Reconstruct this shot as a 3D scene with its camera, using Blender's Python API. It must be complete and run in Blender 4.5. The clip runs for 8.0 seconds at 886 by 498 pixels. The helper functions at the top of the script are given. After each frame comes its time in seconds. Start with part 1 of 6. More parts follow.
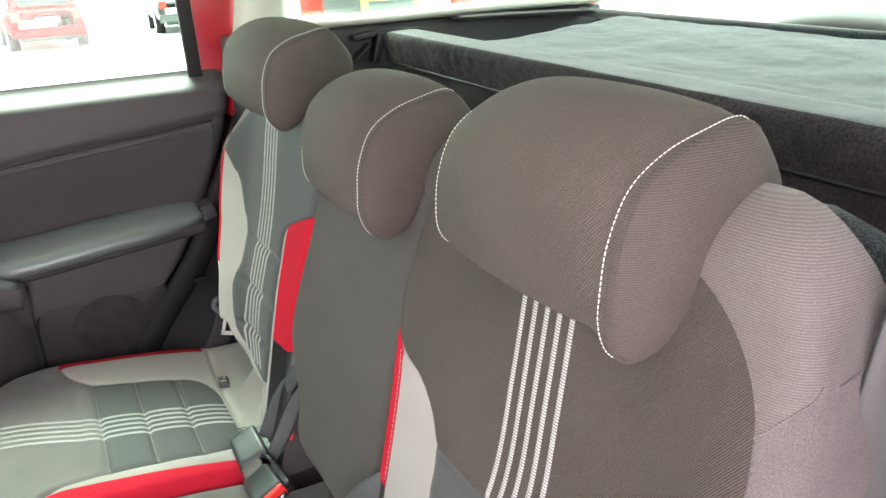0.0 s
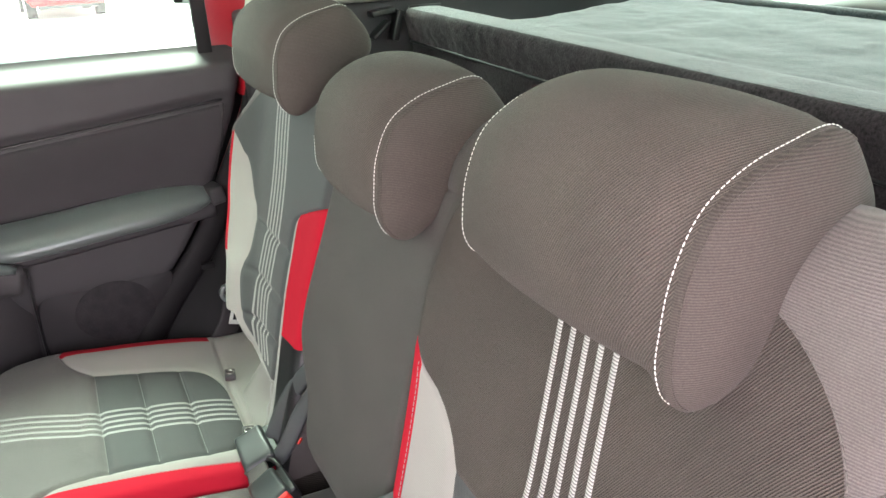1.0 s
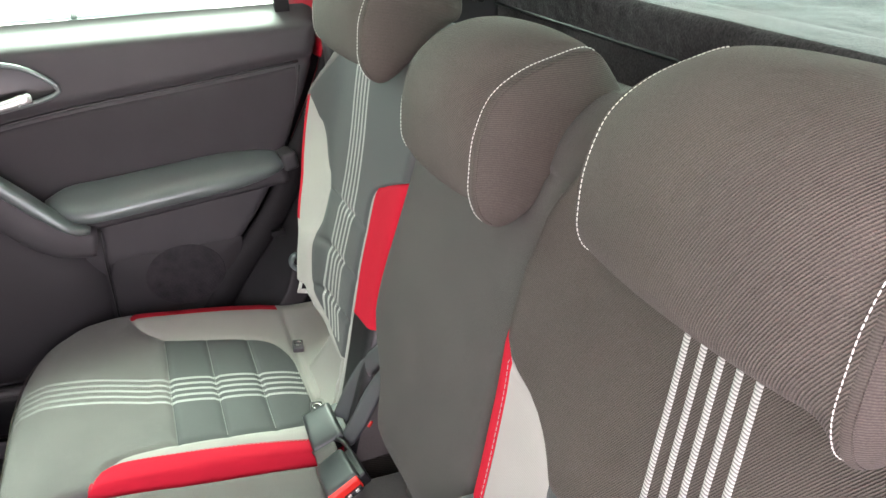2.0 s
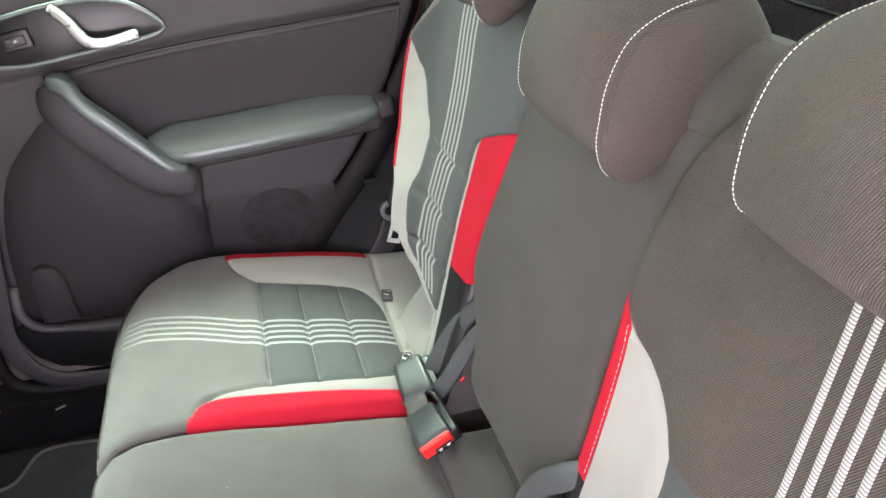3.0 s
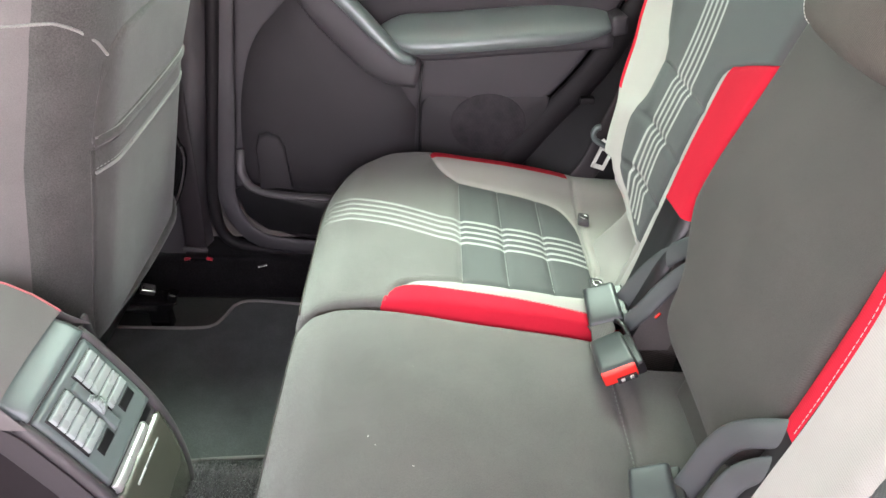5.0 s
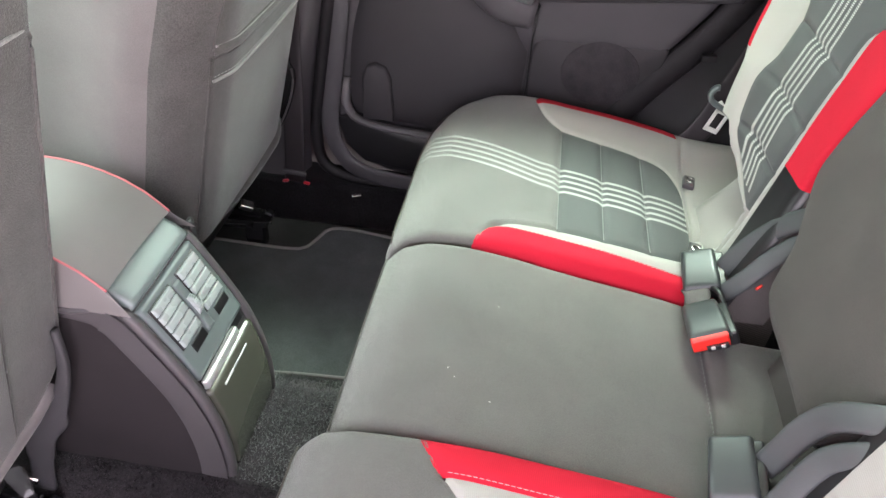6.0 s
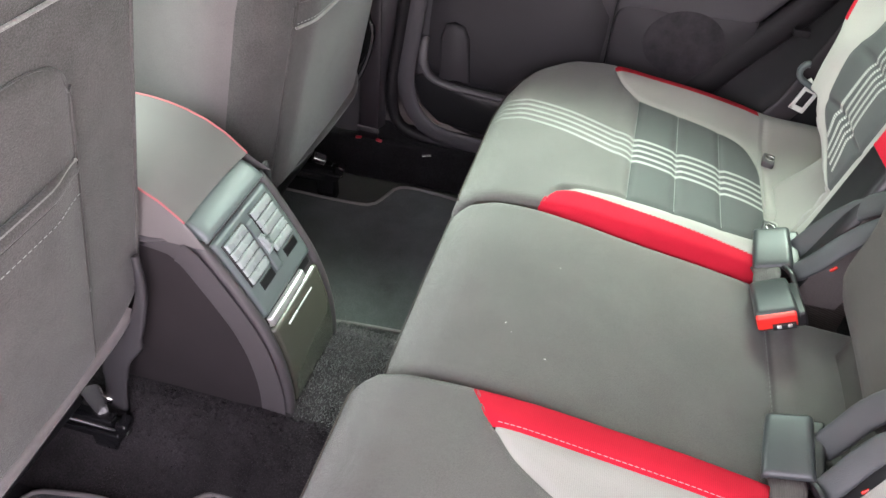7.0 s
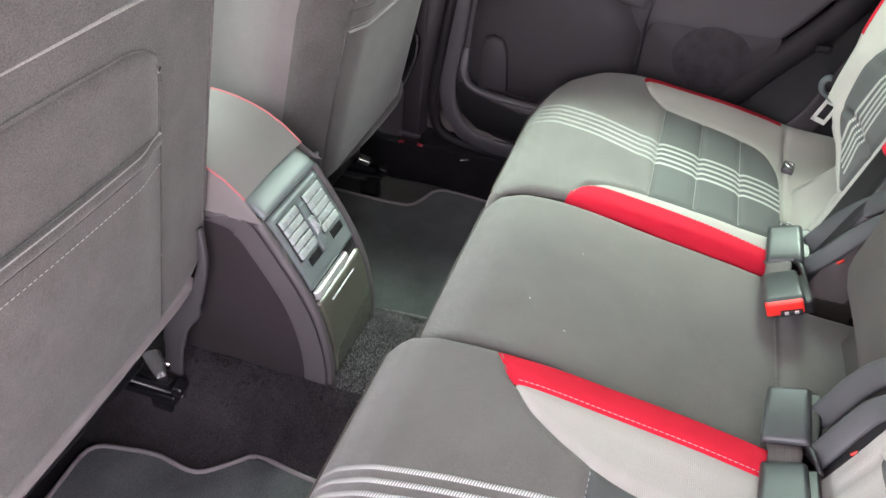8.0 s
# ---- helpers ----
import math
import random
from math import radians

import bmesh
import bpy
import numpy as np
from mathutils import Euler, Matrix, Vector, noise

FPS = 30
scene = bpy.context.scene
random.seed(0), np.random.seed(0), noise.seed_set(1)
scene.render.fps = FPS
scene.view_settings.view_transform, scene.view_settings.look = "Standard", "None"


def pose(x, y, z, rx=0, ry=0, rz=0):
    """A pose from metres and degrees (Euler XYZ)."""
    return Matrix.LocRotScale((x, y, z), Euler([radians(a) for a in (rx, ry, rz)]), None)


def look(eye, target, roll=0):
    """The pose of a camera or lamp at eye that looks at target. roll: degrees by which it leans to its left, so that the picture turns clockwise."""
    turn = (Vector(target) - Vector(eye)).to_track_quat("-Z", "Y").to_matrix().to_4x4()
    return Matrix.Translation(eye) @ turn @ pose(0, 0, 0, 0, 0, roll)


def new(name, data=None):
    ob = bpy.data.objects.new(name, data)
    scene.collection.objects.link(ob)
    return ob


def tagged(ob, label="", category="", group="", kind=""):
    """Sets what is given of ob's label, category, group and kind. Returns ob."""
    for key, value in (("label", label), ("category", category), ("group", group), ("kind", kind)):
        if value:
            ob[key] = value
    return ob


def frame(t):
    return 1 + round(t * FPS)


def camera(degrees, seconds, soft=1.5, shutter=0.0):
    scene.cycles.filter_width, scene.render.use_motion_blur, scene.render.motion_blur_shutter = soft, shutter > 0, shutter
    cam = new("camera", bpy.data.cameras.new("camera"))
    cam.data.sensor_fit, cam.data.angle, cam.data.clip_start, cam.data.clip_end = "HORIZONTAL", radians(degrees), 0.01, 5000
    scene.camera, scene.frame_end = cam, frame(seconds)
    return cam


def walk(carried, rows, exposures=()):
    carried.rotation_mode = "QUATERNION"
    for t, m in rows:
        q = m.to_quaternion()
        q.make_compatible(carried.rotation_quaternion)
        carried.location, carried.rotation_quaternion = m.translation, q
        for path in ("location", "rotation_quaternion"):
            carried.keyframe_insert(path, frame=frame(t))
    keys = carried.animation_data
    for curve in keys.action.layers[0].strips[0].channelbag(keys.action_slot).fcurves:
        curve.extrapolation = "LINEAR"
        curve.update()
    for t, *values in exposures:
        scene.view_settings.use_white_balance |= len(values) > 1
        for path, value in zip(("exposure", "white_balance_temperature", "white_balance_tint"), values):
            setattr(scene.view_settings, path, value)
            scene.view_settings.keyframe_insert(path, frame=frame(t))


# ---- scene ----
cam = camera(63.1, 8.0)
PATH = [
    (0, (0.158, -0.806, 1.047), (1.04, 0.832, 0.312), -3.1),
    (0.5, (0.171, -0.788, 1.043), (1.055, 0.841, 0.292), -2.4),
    (1, (0.187, -0.732, 1.047), (1.022, 0.902, 0.253), -2.3),
    (1.5, (0.189, -0.688, 1.048), (0.95, 0.962, 0.214), -2.1),
    (3, (0.15, -0.613, 1.029), (0.623, 1.061, 0.042), -1.9),
    (3.5, (0.131, -0.606, 1.022), (0.503, 1.07, -0.003), -1.7),
    (4, (0.115, -0.603, 1.015), (0.378, 1.073, -0.044), -1.2),
    (4.5, (0.1, -0.601, 1.008), (0.247, 1.066, -0.087), -0.3),
    (5, (0.086, -0.607, 0.998), (0.109, 1.036, -0.143), 0.8),
    (6.5, (0.067, -0.62, 0.969), (-0.213, 0.882, -0.321), 3.0),
    (7, (0.073, -0.634, 0.964), (-0.282, 0.836, -0.345), 2.7),
    (7.5, (0.094, -0.661, 0.967), (-0.323, 0.801, -0.332), 2.3),
    (8, (0.106, -0.728, 0.978), (-0.36, 0.751, -0.284), 2.1),
]
EXPOSURES = [(0, 3.82, 6900, 27), (1.5, 3.84, 6850, 28), (3.0, 4.14, 6750, 29), (4.0, 4.27, 6750, 29), (5.0, 4.33, 6750, 29), (6.5, 4.2, 6700, 29), (8, 4.15, 6700, 30)]
walk(cam, [(t, look(eye, target, roll)) for t, eye, target, roll in PATH], EXPOSURES)

# ---- daylight: bright overcast sky ----
SUN_EL, SUN_AZ = 60.0, 12.0
world = bpy.data.worlds.new("sky")
scene.world = world
world.use_nodes = True
wn = world.node_tree.nodes
sky = wn.new("ShaderNodeTexSky")
sky.sky_type, sky.sun_disc = "NISHITA", False
sky.sun_elevation, sky.sun_rotation = radians(SUN_EL), radians(SUN_AZ)
sky.dust_density, sky.ozone_density = 4.0, 0.6
wn["Background"].inputs["Strength"].default_value = 0.15
haze = wn.new("ShaderNodeHueSaturation")
haze.inputs["Saturation"].default_value = 0.25
world.node_tree.links.new(sky.outputs["Color"], haze.inputs["Color"])
world.node_tree.links.new(haze.outputs["Color"], wn["Background"].inputs["Color"])
sun_data = bpy.data.lights.new("sun", "SUN")
sun_data.energy, sun_data.angle, sun_data.color = 1.45, radians(32), (1.0, 0.97, 0.93)
sun = new("sun", sun_data)
sun_way = Vector((math.sin(radians(SUN_AZ)) * math.cos(radians(SUN_EL)), math.cos(radians(SUN_AZ)) * math.cos(radians(SUN_EL)), math.sin(radians(SUN_EL))))
sun.matrix_world = look(sun_way * 10, (0, 0, 0))


def sky_panel(name, eye, target, width, height, watts, colour):
    """The sky's light through a car window, as an area lamp in its opening."""
    data = bpy.data.lights.new(name, "AREA")
    data.shape, data.size, data.size_y, data.energy, data.color = "RECTANGLE", width, height, watts, colour
    new(name, data).matrix_world = look(eye, target)


sky_panel("windscreen_light", (-1.22, 0.0, 1.13), (0.1, 0.1, 0.45), 1.3, 0.45, 2.2, (0.86, 1.0, 0.93))


# ---- small tools ----
def thing(name, at, label, category, group="", kind=""):
    ob = new(name)
    ob.location = at
    ob.empty_display_size = 0.05
    return tagged(ob, label, category, group, kind)


def part(name, me, mat, parent=None, label="", flat=False):
    """One mesh object in world places under a thing (or under a part)."""
    if isinstance(me, bmesh.types.BMesh):
        bm, me = me, bpy.data.meshes.new(name)
        bm.to_mesh(me)
        bm.free()
    me.materials.clear()
    me.materials.append(mat)
    me.polygons.foreach_set("use_smooth", [not flat] * len(me.polygons))
    ob = new(name, me)
    if parent:
        ob.parent = parent
        base = Vector(parent.location)
        if parent.parent:
            base = base + Vector(parent.parent.location)
        ob.location = -base
    return tagged(ob, label) if label else ob


def structure(name, me, mat, label, category, flat=False):
    return tagged(part(name, me, mat, None, label, flat), category=category, kind="structure")


def mesh(verts, faces, name="mesh"):
    me = bpy.data.meshes.new(name)
    me.from_pydata([tuple(v) for v in verts], [], faces)
    me.validate()
    me.update()
    return me


def sheet(fn, us, vs, wrap_u=False, wrap_v=False):
    """A grid of quads through fn(u, v)."""
    nu, nv = len(us), len(vs)
    verts = [fn(u, v) for u in us for v in vs]
    faces = []
    for i in range(nu if wrap_u else nu - 1):
        for j in range(nv if wrap_v else nv - 1):
            i2, j2 = (i + 1) % nu, (j + 1) % nv
            faces.append((i * nv + j, i2 * nv + j, i2 * nv + j2, i * nv + j2))
    return mesh(verts, faces)


def joined(meshes):
    verts, faces = [], []
    for me in meshes:
        n = len(verts)
        verts += [tuple(v.co) for v in me.vertices]
        faces += [tuple(n + i for i in p.vertices) for p in me.polygons]
    return mesh(verts, faces)


def curve_of(*pts):
    """A smooth function through (a, b) pairs, flat beyond the ends, never overshooting."""
    a = np.array([p[0] for p in pts], float)
    b = np.array([p[1] for p in pts], float)
    d = np.diff(b) / np.diff(a)
    m = np.zeros(len(a))
    for i in range(1, len(a) - 1):
        m[i] = 0 if d[i - 1] * d[i] <= 0 else 2 * d[i - 1] * d[i] / (d[i - 1] + d[i])
    m[0], m[-1] = d[0], d[-1]

    def f(t):
        if t <= a[0]:
            return float(b[0])
        if t >= a[-1]:
            return float(b[-1])
        i = int(np.searchsorted(a, t)) - 1
        h = a[i + 1] - a[i]
        s = (t - a[i]) / h
        return float((1 + 2 * s) * (1 - s) ** 2 * b[i] + s * (1 - s) ** 2 * h * m[i]
                     + s * s * (3 - 2 * s) * b[i + 1] + s * s * (s - 1) * h * m[i + 1])
    return f


def spline(pts, n, closed=False):
    """n points of a Catmull-Rom curve through pts, evenly spaced."""
    p = [Vector(q) for q in pts]
    k = len(p)
    out = []
    for i in range(k if closed else k - 1):
        if closed:
            a, b, c, d = p[i - 1], p[i], p[(i + 1) % k], p[(i + 2) % k]
        else:
            a, b, c, d = p[max(i - 1, 0)], p[i], p[i + 1], p[min(i + 2, k - 1)]
        for j in range(24):
            t = j / 24
            out.append(0.5 * (2 * b + (c - a) * t + (2 * a - 5 * b + 4 * c - d) * t * t + (3 * b - a - 3 * c + d) * t ** 3))
    out.append(p[0].copy() if closed else p[-1].copy())
    run = [0.0]
    for i in range(1, len(out)):
        run.append(run[-1] + (out[i] - out[i - 1]).length)
    res = []
    for i in range(n):
        s = run[-1] * i / (n if closed else n - 1)
        j = min(max(int(np.searchsorted(run, s)), 1), len(run) - 1)
        t = (s - run[j - 1]) / max(run[j] - run[j - 1], 1e-9)
        res.append(out[j - 1].lerp(out[j], t))
    return res


def tube(path, ra, rb=None, sides=10, up=(0, 0, 1), power=2.0, caps=True):
    """A rod of oval section (ra sideways, rb along up) along a list of points; radii may be lists."""
    n = len(path)
    path = [Vector(p) for p in path]
    ra = ra if isinstance(ra, (list, tuple)) else [ra] * n
    rb = ra if rb is None else rb if isinstance(rb, (list, tuple)) else [rb] * n
    verts, faces = [], []
    for i, p in enumerate(path):
        d = (path[min(i + 1, n - 1)] - path[max(i - 1, 0)]).normalized()
        side = d.cross(Vector(up))
        side = side.normalized() if side.length > 1e-6 else Vector((1, 0, 0))
        top = side.cross(d).normalized()
        for j in range(sides):
            a = 2 * math.pi * j / sides
            c, s = math.cos(a), math.sin(a)
            c, s = math.copysign(abs(c) ** (2 / power), c), math.copysign(abs(s) ** (2 / power), s)
            verts.append(p + side * ra[i] * c + top * rb[i] * s)
    for i in range(n - 1):
        for j in range(sides):
            k = (j + 1) % sides
            faces.append((i * sides + j, i * sides + k, (i + 1) * sides + k, (i + 1) * sides + j))
    if caps:
        faces.append(tuple(range(sides))[::-1])
        faces.append(tuple((n - 1) * sides + j for j in range(sides)))
    return mesh(verts, faces)


def block(size, m=None, bevel=0.004, seg=3):
    """A bevelled box of full sizes, centred, put at the pose m."""
    bm = bmesh.new()
    bmesh.ops.create_cube(bm, size=1.0)
    bmesh.ops.scale(bm, vec=size, verts=bm.verts)
    if bevel:
        bmesh.ops.bevel(bm, geom=bm.edges[:], offset=bevel, segments=seg, profile=0.6, affect="EDGES")
    if m:
        bmesh.ops.transform(bm, matrix=m, verts=bm.verts)
    me = bpy.data.meshes.new("block")
    bm.to_mesh(me)
    bm.free()
    return me


def span(lo, hi, m=None, bevel=0.004):
    """A bevelled box from corner lo to corner hi."""
    lo, hi = Vector(lo), Vector(hi)
    return block(hi - lo, Matrix.Translation((lo + hi) / 2), bevel)


def slab(outline, to3d, thick, bevel=0.003):
    """A plate: a closed 2D outline laid out by to3d(a, b, h), h from 0 to thick, its face edges eased."""
    n = len(outline)
    c = Vector((sum(p[0] for p in outline) / n, sum(p[1] for p in outline) / n))
    verts, faces = [], []
    rings = [(0.0, 0.0), (0.0, thick - bevel), (bevel * 0.3, thick - bevel * 0.3), (bevel, thick)]
    for inset, h in rings:
        for p in outline:
            d = c - Vector(p[:2])
            q = Vector(p[:2]) + d.normalized() * inset
            verts.append(to3d(q[0], q[1], h))
    for r in range(3):
        for j in range(n):
            k = (j + 1) % n
            faces.append((r * n + j, r * n + k, (r + 1) * n + k, (r + 1) * n + j))
    verts.append(to3d(c[0], c[1], thick))
    for j in range(n):
        faces.append((3 * n + j, 3 * n + (j + 1) % n, 4 * n))
    return mesh(verts, faces)


def stitches(path, length=0.0055, gap=0.0022, r=0.0008, lift=None):
    """Thread stitches lying along a dense list of points."""
    path = [Vector(p) for p in path]
    run = [0.0]
    for i in range(1, len(path)):
        run.append(run[-1] + (path[i] - path[i - 1]).length)

    def at(s):
        j = min(max(int(np.searchsorted(run, s)), 1), len(run) - 1)
        return path[j - 1].lerp(path[j], (s - run[j - 1]) / max(run[j] - run[j - 1], 1e-9))
    out, s = [], 0.0
    while s + length < run[-1]:
        pts = [at(s), at(s + length * 0.25), at(s + length * 0.75), at(s + length)]
        out.append(tube(pts, [r * 0.5, r, r, r * 0.5], sides=6, up=(0.3, 0.5, 0.8)))
        s += length + gap
    return joined(out)


def ease(n):
    """n places from 0 to 1, dense at both ends."""
    return [0.5 - 0.5 * math.cos(math.pi * i / (n - 1)) for i in range(n)]


def smooth(a, b, t):
    s = min(max((t - a) / (b - a), 0.0), 1.0)
    return s * s * (3 - 2 * s)


def rounding(e, r):
    """How far a surface has dropped at distance e from its rounded edge of radius r."""
    if e >= r:
        return 0.0
    e = max(e, 0.0)
    return r - math.sqrt(max(r * r - (r - e) ** 2, 0.0))


# ---- materials ----
def material(name, colour, rough=0.6, metal=0.0, grain=0.0, grain_scale=300.0, mottle=0.12, mottle_scale=9.0,
             sheen=0.0, spec=0.5, coat=0.0, weave=None, fleck=0.0, tint=None):
    """A surface with mottling at hand's size, grain, and optionally a woven rib (spacing in metres, depth, direction)."""
    mat = bpy.data.materials.new(name)
    mat.use_nodes = True
    nt = mat.node_tree
    n, link = nt.nodes, nt.links.new
    b = n["Principled BSDF"]
    b.inputs["Roughness"].default_value, b.inputs["Metallic"].default_value = rough, metal
    b.inputs["Specular IOR Level"].default_value = spec
    b.inputs["Sheen Weight"].default_value, b.inputs["Sheen Roughness"].default_value = sheen, 0.4
    b.inputs["Coat Weight"].default_value = coat
    co = n.new("ShaderNodeTexCoord").outputs["Object"]

    def tex(kind, **v):
        t = n.new(kind)
        for k, x in v.items():
            t.inputs[k].default_value = x
        return t
    big = tex("ShaderNodeTexNoise", Scale=mottle_scale, Detail=4.0, Roughness=0.6)
    fine = tex("ShaderNodeTexNoise", Scale=grain_scale, Detail=2.0, Roughness=0.7)
    link(co, big.inputs["Vector"])
    link(co, fine.inputs["Vector"])
    ramp = n.new("ShaderNodeMapRange")
    ramp.inputs["From Min"].default_value, ramp.inputs["From Max"].default_value = 0.3, 0.7
    ramp.inputs["To Min"].default_value, ramp.inputs["To Max"].default_value = 1 - mottle, 1 + mottle
    link(big.outputs["Fac"], ramp.inputs["Value"])
    value = ramp.outputs["Result"]
    if fleck:
        fr = n.new("ShaderNodeMapRange")
        fr.inputs["From Min"].default_value, fr.inputs["From Max"].default_value = 0.3, 0.7
        fr.inputs["To Min"].default_value, fr.inputs["To Max"].default_value = 1 - fleck, 1 + fleck
        link(fine.outputs["Fac"], fr.inputs["Value"])
        mul = n.new("ShaderNodeMath")
        mul.operation = "MULTIPLY"
        link(value, mul.inputs[0])
        link(fr.outputs["Result"], mul.inputs[1])
        value = mul.outputs[0]
    height = fine.outputs["Fac"]
    if weave:
        spacing, depth, turn = weave
        mp = n.new("ShaderNodeMapping")
        mp.inputs["Rotation"].default_value = [radians(a) for a in turn]
        link(co, mp.inputs["Vector"])
        wave = tex("ShaderNodeTexWave", Scale=0.314 / spacing, Distortion=1.0, Detail=2.0)
        wave.inputs["Detail Scale"].default_value = 2.5
        link(mp.outputs["Vector"], wave.inputs["Vector"])
        wr = n.new("ShaderNodeMapRange")
        wr.inputs["To Min"].default_value, wr.inputs["To Max"].default_value = 1 - depth, 1 + depth
        link(wave.outputs["Fac"], wr.inputs["Value"])
        mul = n.new("ShaderNodeMath")
        mul.operation = "MULTIPLY"
        link(value, mul.inputs[0])
        link(wr.outputs["Result"], mul.inputs[1])
        value = mul.outputs[0]
        add = n.new("ShaderNodeMath")
        add.operation = "MULTIPLY_ADD"
        link(wave.outputs["Fac"], add.inputs[0])
        add.inputs[1].default_value = 0.6
        link(fine.outputs["Fac"], add.inputs[2])
        height = add.outputs[0]
    scale = n.new("ShaderNodeVectorMath")
    scale.operation = "SCALE"
    scale.inputs[0].default_value = colour
    link(value, scale.inputs["Scale"])
    link(scale.outputs[0], b.inputs["Base Color"])
    rr = n.new("ShaderNodeMapRange")
    rr.inputs["To Min"].default_value, rr.inputs["To Max"].default_value = max(rough - 0.08, 0.02), min(rough + 0.08, 1.0)
    link(big.outputs["Fac"], rr.inputs["Value"])
    link(rr.outputs["Result"], b.inputs["Roughness"])
    if grain:
        bump = n.new("ShaderNodeBump")
        bump.inputs["Strength"].default_value, bump.inputs["Distance"].default_value = grain, 0.001
        link(height, bump.inputs["Height"])
        link(bump.outputs["Normal"], b.inputs["Normal"])
    return mat


